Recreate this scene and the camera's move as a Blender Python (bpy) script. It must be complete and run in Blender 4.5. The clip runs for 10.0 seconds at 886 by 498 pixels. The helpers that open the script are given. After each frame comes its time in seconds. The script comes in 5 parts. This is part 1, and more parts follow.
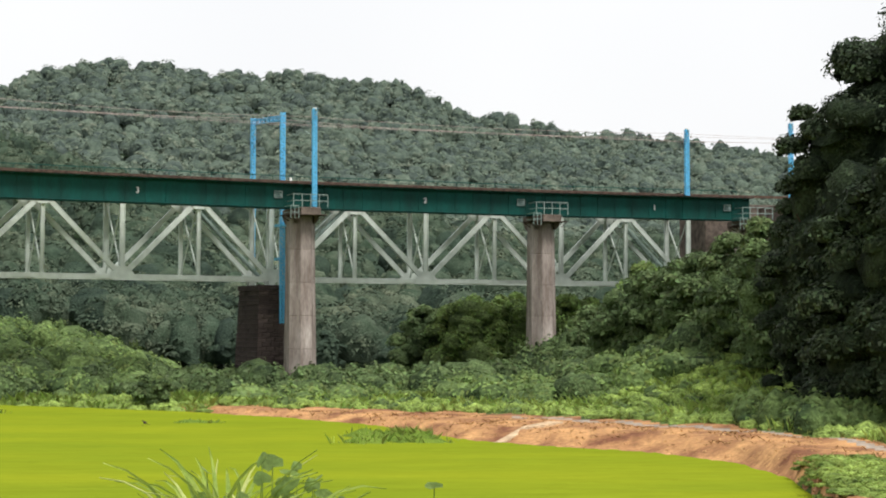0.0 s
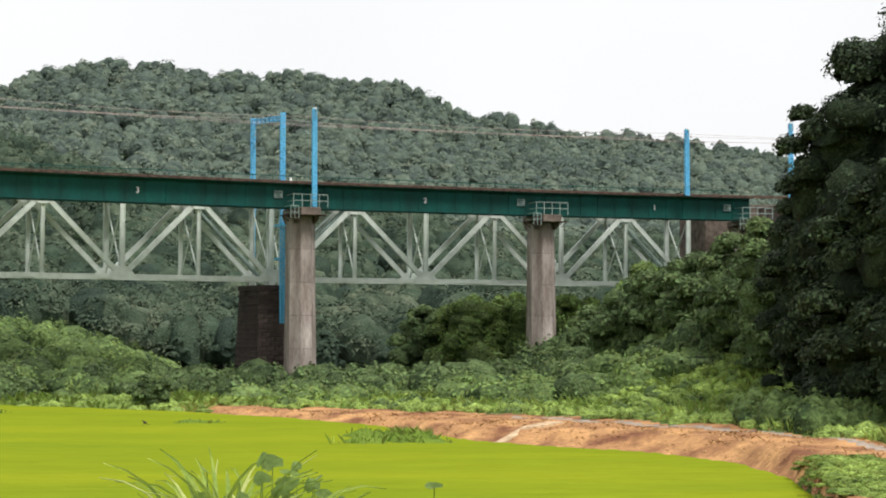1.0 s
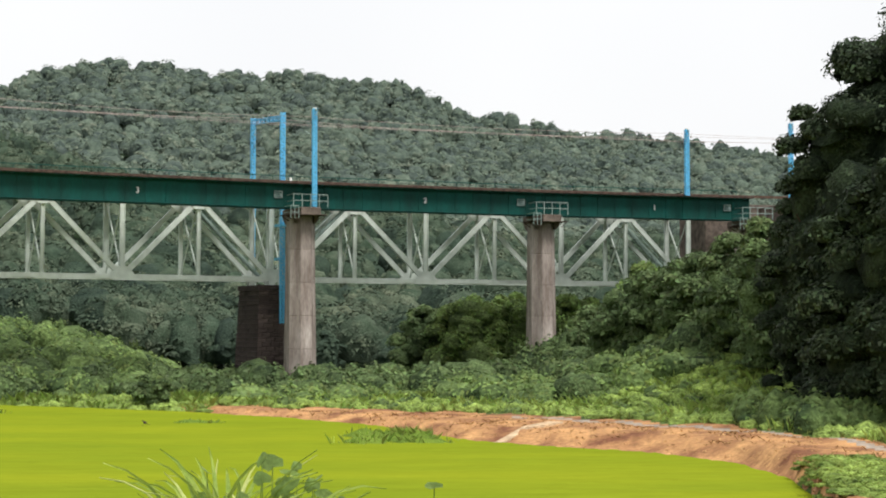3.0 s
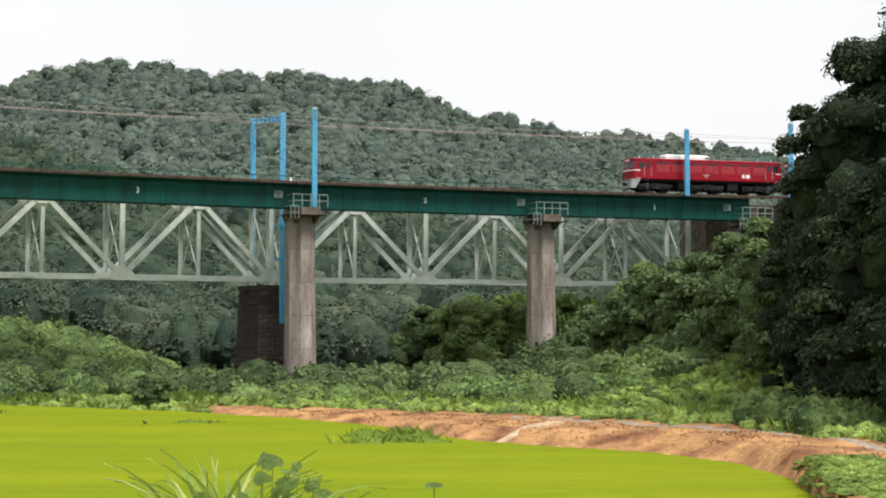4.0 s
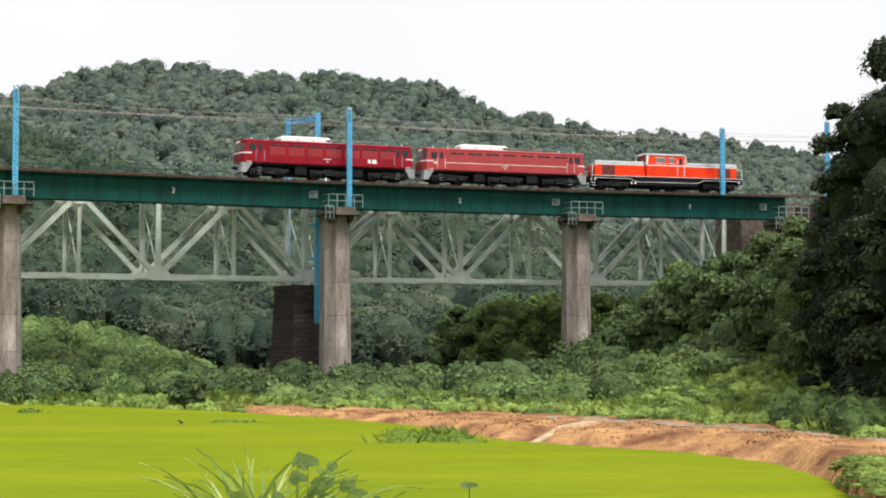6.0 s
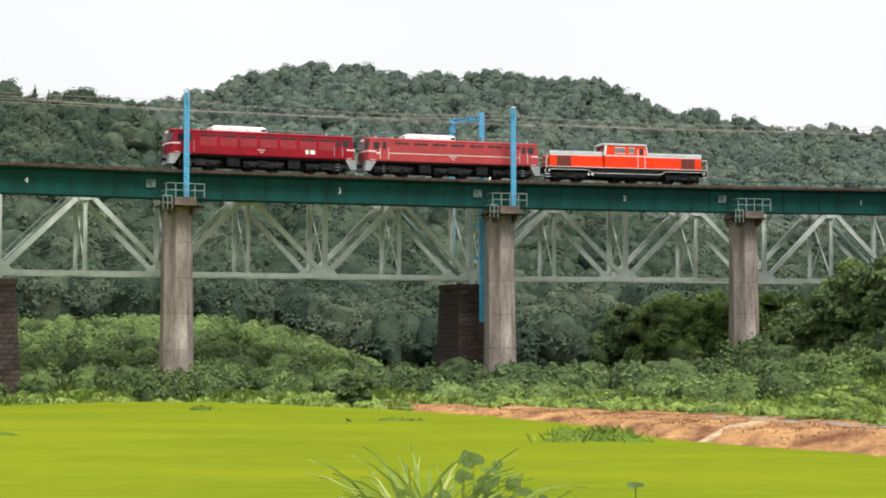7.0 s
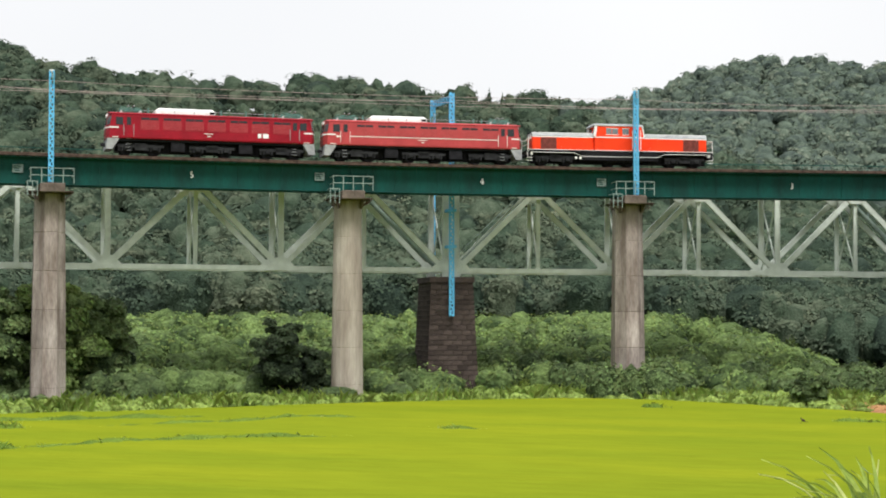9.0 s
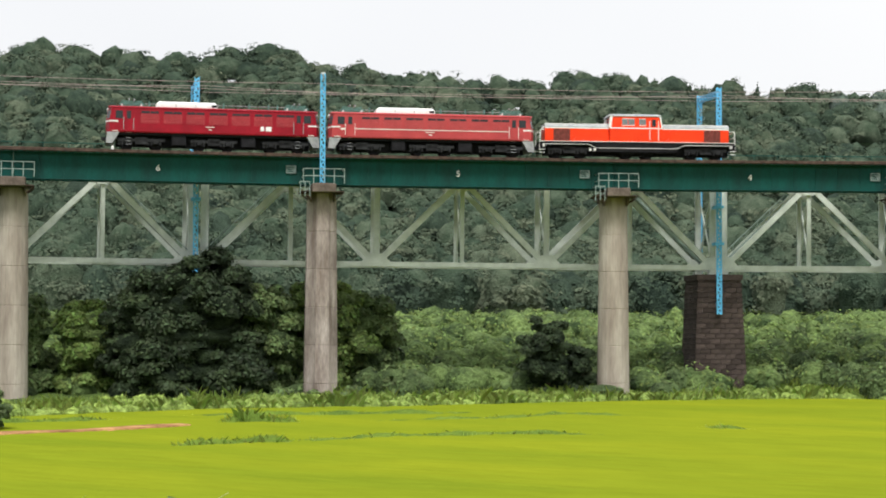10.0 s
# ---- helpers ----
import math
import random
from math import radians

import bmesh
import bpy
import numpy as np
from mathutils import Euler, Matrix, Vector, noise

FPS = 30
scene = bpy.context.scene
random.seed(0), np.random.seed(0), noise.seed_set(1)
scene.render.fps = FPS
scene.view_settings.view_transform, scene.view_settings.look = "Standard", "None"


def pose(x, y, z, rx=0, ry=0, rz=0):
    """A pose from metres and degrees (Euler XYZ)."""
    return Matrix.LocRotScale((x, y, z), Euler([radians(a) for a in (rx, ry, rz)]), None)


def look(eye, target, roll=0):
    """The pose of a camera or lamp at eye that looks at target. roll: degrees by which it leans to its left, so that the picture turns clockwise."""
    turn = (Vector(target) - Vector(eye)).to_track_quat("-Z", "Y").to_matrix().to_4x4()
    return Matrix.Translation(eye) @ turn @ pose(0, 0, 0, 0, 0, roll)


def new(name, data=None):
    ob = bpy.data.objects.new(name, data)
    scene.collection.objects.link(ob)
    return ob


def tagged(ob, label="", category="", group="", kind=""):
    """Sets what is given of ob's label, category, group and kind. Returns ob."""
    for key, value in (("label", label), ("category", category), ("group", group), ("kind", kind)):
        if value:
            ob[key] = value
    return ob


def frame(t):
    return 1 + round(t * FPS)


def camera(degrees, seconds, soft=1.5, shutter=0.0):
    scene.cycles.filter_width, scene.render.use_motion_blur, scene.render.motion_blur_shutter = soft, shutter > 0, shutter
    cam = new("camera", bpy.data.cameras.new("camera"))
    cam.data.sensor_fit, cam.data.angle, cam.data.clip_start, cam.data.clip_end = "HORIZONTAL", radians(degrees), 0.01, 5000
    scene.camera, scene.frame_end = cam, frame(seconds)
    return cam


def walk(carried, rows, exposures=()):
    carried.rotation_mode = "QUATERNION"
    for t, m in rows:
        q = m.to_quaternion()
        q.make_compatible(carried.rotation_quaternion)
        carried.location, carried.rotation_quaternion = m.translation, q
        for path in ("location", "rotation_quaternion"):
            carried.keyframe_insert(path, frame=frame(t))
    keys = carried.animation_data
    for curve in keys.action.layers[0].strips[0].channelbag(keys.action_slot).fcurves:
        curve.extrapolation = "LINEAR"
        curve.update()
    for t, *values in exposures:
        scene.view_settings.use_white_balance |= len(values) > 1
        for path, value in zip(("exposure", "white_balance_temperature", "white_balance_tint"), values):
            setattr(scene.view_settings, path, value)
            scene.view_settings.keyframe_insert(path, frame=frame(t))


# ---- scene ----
EYE = 6.9
cam = camera(30.26, 10.0, soft=1.9)
# the tripod stands still; the head pans to the left from about 5.4 s
PAN = [
    (0.0, 0.0, 2.573, 0.04), (5.2, 0.0, 2.573, 0.04), (5.4, 0.0, 2.572, 0.04), (5.7, 0.33, 2.57, 0.06), (6.0, 1.22, 2.567, 0.08),
    (6.3, 2.685, 2.565, 0.10), (6.5, 3.898, 2.556, 0.13), (7.0, 6.972, 2.536, 0.12), (7.5, 9.72, 2.534, 0.06),
    (8.0, 12.584, 2.523, 0.04), (8.5, 16.944, 2.495, 0.01), (9.0, 22.63, 2.463, -0.05), (9.5, 27.145, 2.423, -0.11),
    (10.0, 31.895, 2.362, -0.23),
]
walk(cam, [(t, pose(0, 0, EYE, 90 + p, r, y)) for t, y, p, r in PAN])

# ---- light: a bright overcast sky and a very soft sun from behind the camera ----
world = bpy.data.worlds.new("overcast")
scene.world = world
world.use_nodes = True
wn, wl = world.node_tree.nodes, world.node_tree.links
sky = wn.new("ShaderNodeTexSky")
sky.sky_type, sky.sun_disc = "NISHITA", False
sky.sun_elevation, sky.sun_rotation = radians(56), radians(144)
sky.air_density, sky.dust_density = 1.5, 4.0
blend = wn.new("ShaderNodeMix")
blend.data_type = "RGBA"
blend.inputs[0].default_value = 0.93
wl.new(sky.outputs[0], blend.inputs[6])
clouds = wn.new("ShaderNodeTexNoise")
clouds.inputs["Scale"].default_value, clouds.inputs["Detail"].default_value = 1.6, 3.0
cramp = wn.new("ShaderNodeValToRGB")
cramp.color_ramp.elements[0].position, cramp.color_ramp.elements[0].color = 0.35, (8.0, 8.1, 8.4, 1)
cramp.color_ramp.elements[1].position, cramp.color_ramp.elements[1].color = 0.7, (9.4, 9.4, 9.4, 1)
wl.new(clouds.outputs[0], cramp.inputs[0])
wl.new(cramp.outputs[0], blend.inputs[7])
wl.new(blend.outputs[2], wn["Background"].inputs[0])
wn["Background"].inputs[1].default_value = 0.067
sun = new("sun", bpy.data.lights.new("sun", "SUN"))
sun.data.energy, sun.data.angle, sun.data.color = 2.3, radians(22), (1.0, 0.97, 0.94)
sun.matrix_world = look((0, 0, 0), (-0.45, 0.62, -1.15))
scene.view_settings.exposure = 0.79


# ---- materials ----
def mat(name, col, rough=0.7, metal=0.0, vary=0.15, scale=1.0, bump=0.0, col2=None, island=0.0, spec=0.15, stretch=(1, 1, 1), hue=None, trans=0.0, deep=0.05, tint=0.0):
    m = bpy.data.materials.new(name)
    m.use_nodes = True
    n, l = m.node_tree.nodes, m.node_tree.links
    b = n["Principled BSDF"]
    b.inputs["Roughness"].default_value, b.inputs["Metallic"].default_value = rough, metal
    b.inputs["Specular IOR Level"].default_value = spec
    tc, mp = n.new("ShaderNodeTexCoord"), n.new("ShaderNodeMapping")
    mp.inputs["Scale"].default_value = stretch
    l.new(tc.outputs["Object"], mp.inputs[0])
    big, fine = n.new("ShaderNodeTexNoise"), n.new("ShaderNodeTexNoise")
    big.inputs["Scale"].default_value, big.inputs["Detail"].default_value = scale, 5.0
    fine.inputs["Scale"].default_value, fine.inputs["Detail"].default_value = scale * 9, 4.0
    l.new(mp.outputs[0], big.inputs[0])
    l.new(mp.outputs[0], fine.inputs[0])
    c2 = col2 or tuple(max(0.0, c * (1 - 1.6 * vary)) for c in col)
    c1 = tuple(min(1.0, c * (1 + vary)) for c in col)
    ramp = n.new("ShaderNodeValToRGB")
    ramp.color_ramp.elements[0].position, ramp.color_ramp.elements[0].color = 0.33, (*c2, 1)
    ramp.color_ramp.elements[1].position, ramp.color_ramp.elements[1].color = 0.67, (*c1, 1)
    l.new(big.outputs[0], ramp.inputs[0])
    hsv = n.new("ShaderNodeHueSaturation")
    l.new(ramp.outputs[0], hsv.inputs["Color"])
    val = n.new("ShaderNodeMapRange")
    val.inputs[1].default_value, val.inputs[2].default_value = 0.3, 0.7
    val.inputs[3].default_value, val.inputs[4].default_value = 1 - vary, 1 + vary
    l.new(fine.outputs[0], val.inputs[0])
    if island:
        geo = n.new("ShaderNodeNewGeometry")
        mr, mul = n.new("ShaderNodeMapRange"), n.new("ShaderNodeMath")
        mr.inputs[3].default_value, mr.inputs[4].default_value = 1 - island, 1 + island
        l.new(geo.outputs["Random Per Island"], mr.inputs[0])
        mul.operation = "MULTIPLY"
        l.new(mr.outputs[0], mul.inputs[0])
        l.new(val.outputs[0], mul.inputs[1])
        l.new(mul.outputs[0], hsv.inputs["Value"])
        if hue:
            hr = n.new("ShaderNodeMapRange")
            hr.inputs[3].default_value, hr.inputs[4].default_value = 0.5 - hue, 0.5 + hue
            l.new(geo.outputs["Random Per Island"], hr.inputs[0])
            l.new(hr.outputs[0], hsv.inputs["Hue"])
    else:
        l.new(val.outputs[0], hsv.inputs["Value"])
    leaf_col = hsv.outputs[0]
    if tint:
        # each tree has its own green
        at_, mv, mh, h2 = n.new("ShaderNodeAttribute"), n.new("ShaderNodeMapRange"), n.new("ShaderNodeMapRange"), n.new("ShaderNodeHueSaturation")
        at_.attribute_name = "tint"
        mv.inputs[3].default_value, mv.inputs[4].default_value = 1 - tint, 1 + tint
        mh.inputs[3].default_value, mh.inputs[4].default_value = 0.525, 0.40
        l.new(at_.outputs["Fac"], mv.inputs[0])
        l.new(at_.outputs["Fac"], mh.inputs[0])
        l.new(mv.outputs[0], h2.inputs["Value"])
        l.new(mh.outputs[0], h2.inputs["Hue"])
        l.new(hsv.outputs[0], h2.inputs["Color"])
        leaf_col = h2.outputs[0]
    l.new(leaf_col, b.inputs["Base Color"])
    if bump:
        bp = n.new("ShaderNodeBump")
        bp.inputs["Strength"].default_value, bp.inputs["Distance"].default_value = bump, deep
        l.new(fine.outputs[0], bp.inputs["Height"])
        l.new(bp.outputs[0], b.inputs["Normal"])
    if trans:
        tr, mx, out = n.new("ShaderNodeBsdfTranslucent"), n.new("ShaderNodeMixShader"), n["Material Output"]
        l.new(leaf_col, tr.inputs[0])
        mx.inputs[0].default_value = trans
        l.new(b.outputs[0], mx.inputs[1])
        l.new(tr.outputs[0], mx.inputs[2])
        l.new(mx.outputs[0], out.inputs[0])
    return m


M = {
    "girder": mat("girder_green_paint", (0.004, 0.060, 0.050), 0.6, vary=0.14, scale=0.7, col2=(0.006, 0.042, 0.035), stretch=(1, 1, 0.35)),
    "truss": mat("pale_green_paint", (0.60, 0.65, 0.60), 0.5, vary=0.06, scale=1.2, col2=(0.50, 0.55, 0.50)),
    "rust": mat("rusty_steel", (0.075, 0.05, 0.04), 0.85, vary=0.3, scale=2.0),
    "rail": mat("worn_rail_steel", (0.16, 0.10, 0.075), 0.55, metal=0.4, vary=0.25, scale=3.0),
    "sleeper": mat("tarred_wood", (0.085, 0.055, 0.042), 0.9, vary=0.3, scale=3.0),
    "concrete": mat("stained_concrete", (0.33, 0.29, 0.26), 0.9, vary=0.22, scale=0.7, bump=0.4, col2=(0.17, 0.135, 0.115), stretch=(1.5, 1.5, 0.3)),
    "concrete_new": mat("clean_concrete", (0.38, 0.345, 0.29), 0.9, vary=0.12, scale=0.5, bump=0.3, col2=(0.24, 0.20, 0.165), stretch=(1.4, 1.4, 0.25)),
    "cap": mat("dark_weathered_concrete", (0.15, 0.12, 0.10), 0.9, vary=0.25, scale=1.5, bump=0.4),
    "stone": mat("dark_stone", (0.055, 0.042, 0.037), 0.9, vary=0.25, scale=1.2, bump=0.6),
    "joint": mat("old_mortar", (0.19, 0.17, 0.16), 0.95, vary=0.3, scale=2.0),
    "blue": mat("light_blue_paint", (0.13, 0.48, 0.76), 0.45, vary=0.08, scale=1.5),
    "railing": mat("green_grey_railing_paint", (0.25, 0.32, 0.29), 0.6, vary=0.15, scale=2.0),
    "darkrail": mat("dark_green_railing_paint", (0.012, 0.07, 0.055), 0.6, vary=0.2, scale=2.0),
    "white": mat("white_paint", (0.78, 0.78, 0.76), 0.5, vary=0.05, scale=2.0),
    "plate": mat("grey_sign_plate", (0.22, 0.28, 0.27), 0.5, vary=0.3, scale=3.0),
    "wire": mat("copper_wire", (0.28, 0.22, 0.2), 0.6, metal=0.2),
    "insul": mat("white_porcelain", (0.7, 0.7, 0.68), 0.3, vary=0.05),
}


def by_object(m, spread):
    """Vary a material from piece to piece."""
    n, l = m.node_tree.nodes, m.node_tree.links
    b = n["Principled BSDF"]
    src = b.inputs["Base Color"].links[0].from_socket
    info, mr, hsv = n.new("ShaderNodeObjectInfo"), n.new("ShaderNodeMapRange"), n.new("ShaderNodeHueSaturation")
    mr.inputs[3].default_value, mr.inputs[4].default_value = 1 - spread, 1 + spread
    l.new(info.outputs["Random"], mr.inputs[0])
    l.new(mr.outputs[0], hsv.inputs["Value"])
    l.new(src, hsv.inputs["Color"])
    l.new(hsv.outputs[0], b.inputs["Base Color"])


by_object(M["stone"], 0.35)
by_object(M["sleeper"], 0.25)
by_object(M["concrete"], 0.1)


# ---- helpers ----
def part(name, bm, material, parent=None, label=""):
    me = bpy.data.meshes.new(name)
    bm.normal_update()
    bm.to_mesh(me)
    bm.free()
    me.materials.append(material if not isinstance(material, str) else M[material])
    ob = new(name, me)
    ob.parent = parent
    if label:
        ob["label"] = label
    return ob


def empty(name, m, label, category, group="", kind=""):
    ob = new(name)
    ob.matrix_world = m
    return tagged(ob, label, category, group, kind)


def box(bm, x0, x1, y0, y1, z0, z1, bevel=0.0):
    vs = [bm.verts.new((x, y, z)) for x in (x0, x1) for y in (y0, y1) for z in (z0, z1)]
    fs = [bm.faces.new([vs[i] for i in q]) for q in ((0, 1, 3, 2), (4, 6, 7, 5), (0, 4, 5, 1), (2, 3, 7, 6), (0, 2, 6, 4), (1, 5, 7, 3))]
    if bevel:
        es = {e for f in fs for e in f.edges}
        bmesh.ops.bevel(bm, geom=list(es), offset=bevel, segments=1, affect="EDGES")
    return fs


def bar(bm, a, b, w, h, up=(0, 0, 1)):
    """A square bar from a to b, w wide and h deep."""
    a, b = Vector(a), Vector(b)
    d = (b - a).normalized()
    s = d.cross(Vector(up))
    if s.length < 1e-4:
        s = d.cross(Vector((0, 1, 0)))
    s.normalize()
    u = s.cross(d)
    c = [s * (w / 2 * i) + u * (h / 2 * j) for i, j in ((-1, -1), (1, -1), (1, 1), (-1, 1))]
    v0, v1 = [bm.verts.new(a + k) for k in c], [bm.verts.new(b + k) for k in c]
    bm.faces.new(v0[::-1])
    bm.faces.new(v1)
    for i in range(4):
        bm.faces.new((v0[i], v0[(i + 1) % 4], v1[(i + 1) % 4], v1[i]))


def rod(bm, a, b, r, n=8, r2=None):
    a, b = Vector(a), Vector(b)
    d = (b - a).normalized()
    s = d.orthogonal().normalized()
    u = d.cross(s)
    ring = [[bm.verts.new(p + (s * math.cos(6.28318 * i / n) + u * math.sin(6.28318 * i / n)) * q) for i in range(n)] for p, q in ((a, r), (b, r if r2 is None else r2))]
    bm.faces.new(ring[0][::-1])
    bm.faces.new(ring[1])
    for i in range(n):
        bm.faces.new((ring[0][i], ring[0][(i + 1) % n], ring[1][(i + 1) % n], ring[1][i]))


def prism(bm, rings):
    """Skin a list of rings of points, closed at both ends."""
    vs = [[bm.verts.new(p) for p in r] for r in rings]
    n = len(vs[0])
    for a, b in zip(vs, vs[1:]):
        for i in range(n):
            bm.faces.new((a[i], a[(i + 1) % n], b[(i + 1) % n], b[i]))
    bm.faces.new(vs[0][::-1])
    bm.faces.new(vs[-1])


def mesh_of(name, verts, faces, material, parent=None):
    """A mesh from numpy arrays: verts (n, 3), faces (m, k)."""
    me = bpy.data.meshes.new(name)
    verts, faces = np.asarray(verts, np.float32), np.asarray(faces, np.int32)
    k = faces.shape[1]
    me.vertices.add(len(verts))
    me.vertices.foreach_set("co", verts.ravel())
    me.loops.add(faces.size)
    me.loops.foreach_set("vertex_index", faces.ravel())
    me.polygons.add(len(faces))
    me.polygons.foreach_set("loop_start", np.arange(len(faces), dtype=np.int32) * k)
    me.update(calc_edges=True)
    me.materials.append(material)
    ob = new(name, me)
    ob.parent = parent
    return ob


# ---- the curve of the railway: one circle; s is the way along the near track ----
CX, CY, RF = 113.475, -116.716, 302.37


def on(s, off=0.0, z=0.0):
    """A place on the curve, off metres outside the near track."""
    b = s / RF
    return Vector((CX + (RF + off) * math.sin(b), CY + (RF + off) * math.cos(b), z))


def at(s, off=0.0, z=0.0):
    """The pose there: x along the track, y outwards."""
    p = on(s, off, z)
    return pose(p.x, p.y, p.z, 0, 0, -math.degrees(s / RF))


def deck(s):
    """The height of the girders' underside."""
    return 17.52 - 0.00241 * s


GIRDER_H = 2.30
PIERS = [-264.7, -239.2, -213.6, -188.2, -162.75, -131.3, -105.6, -82.2]


# ---- near bridge: concrete piers ----
def pier(s, ground):
    top = deck(s) - 0.75
    h = top - ground + 2.0
    p = empty("bridge_pier", at(s, 0, ground - 2.0), "tall octagonal stained concrete bridge pier with ring joints", "bridge pier", "piers of the near bridge")
    rnd = s < -180 and s > -190 or s < -230
    n = 20 if rnd else 8
    nseg = max(3, round(h / 3.0))
    for k in range(nseg):
        bm = bmesh.new()
        rings = []
        z0, z1 = h * k / nseg, h * (k + 1) / nseg
        for z, ins in ((z0, 0.035), (z0 + 0.05, 0.0), (z1 - 0.03, 0.0), (z1, 0.035)):
            f = 1 - z / h
            rx, ry = 1.22 + 0.22 * f - ins, 1.55 + 0.3 * f - ins
            if rnd:
                ry = rx + 0.1
            ph = 0 if rnd else math.pi / 8
            g = 1.0 if rnd else 1 / math.cos(math.pi / 8)
            rings.append([(rx * g * math.cos(ph + 2 * math.pi * a / n), ry * g * math.sin(ph + 2 * math.pi * a / n), z) for a in range(n)])
        prism(bm, rings)
        part("shaft_ring", bm, "concrete_new" if rnd else "concrete", p)
    # head beam across the track, its end towards the field carries the mast
    bm = bmesh.new()
    box(bm, -1.0, 1.0, -3.0, 2.4, h + 0.02, h + 0.75, 0.05)
    for sx in (-1, 1):
        prism(bm, [[(sx * 1.05, -2.6, h + 0.02), (sx * 1.05, 2.2, h + 0.02), (sx * 0.95, 2.2, h + 0.02), (sx * 0.95, -2.6, h + 0.02)],
                   [(sx * 1.05, -1.5, h - 0.7), (sx * 1.05, 1.4, h - 0.7), (sx * 0.95, 1.4, h - 0.7), (sx * 0.95, -1.5, h - 0.7)]][::-1])
    part("head_beam", bm, "cap", p, "dark weathered concrete head beam")
    for y in (-0.9, 0.9):
        for x in (-0.6, 0.6):
            bm = bmesh.new()
            box(bm, x - 0.25, x + 0.25, y - 0.28, y + 0.28, h + 0.72, h + 0.80)
            part("bearing", bm, "rust", p)
    # inspection platform with its railing
    bm = bmesh.new()
    z = h + 0.1
    box(bm, -2.0, -1.02, -2.9, 0.4, z - 0.06, z)
    box(bm, 1.02, 1.7, -2.9, 0.4, z - 0.06, z)
    for y in (-2.7, -1.5, -0.2):
        bar(bm, (-1.95, y, z - 0.08), (-1.05, y, z - 0.65), 0.08, 0.08)
        bar(bm, (1.7, y, z - 0.08), (1.1, y, z - 0.6), 0.08, 0.08)
    part("platform", bm, "rust", p, "rusty steel inspection platform")
    for z0, xa, xb, ya in ((h + 0.75, -1.75, 1.7, -2.95), (z - 0.45, -2.0, -1.2, -2.88)):
        for x in np.linspace(xa, xb, 5 if xb > 0 else 3):
            bm = bmesh.new()
            bar(bm, (x, ya, z0), (x, ya, z0 + 1.25), 0.06, 0.06)
            part("railing_post", bm, "railing", p)
        for dz in (0.62, 1.22):
            bm = bmesh.new()
            bar(bm, (xa, ya, z0 + dz), (xb, ya, z0 + dz), 0.05, 0.06)
            bar(bm, (xb, ya, z0 + dz), (xb, ya + 2.0, z0 + dz), 0.05, 0.06)
            bar(bm, (xa, ya, z0 + dz), (xa, ya + 2.0, z0 + dz), 0.05, 0.06)
            part("handrail", bm, "railing", p)
    return p


for s in PIERS:
    pier(s, 0.0)


# ---- near bridge: plate girder spans ----
def letter(txt, size, material, parent, m):
    cu = bpy.data.curves.new("number", "FONT")
    cu.body, cu.size, cu.extrude, cu.align_x, cu.align_y = txt, size, 0.01, "CENTER", "CENTER"
    cu.materials.append(M[material])
    tmp = new("number", cu)
    deps = bpy.context.evaluated_depsgraph_get()
    me = bpy.data.meshes.new_from_object(tmp.evaluated_get(deps))
    bpy.data.objects.remove(tmp)
    ob = new("number", me)
    ob.parent, ob.matrix_local = parent, m
    ob["label"] = "white painted number " + txt
    return ob


NUMBER_X = {"1": 0.55, "2": -0.35, "3": -0.8, "4": -0.95, "5": -1.05, "6": -1.05}


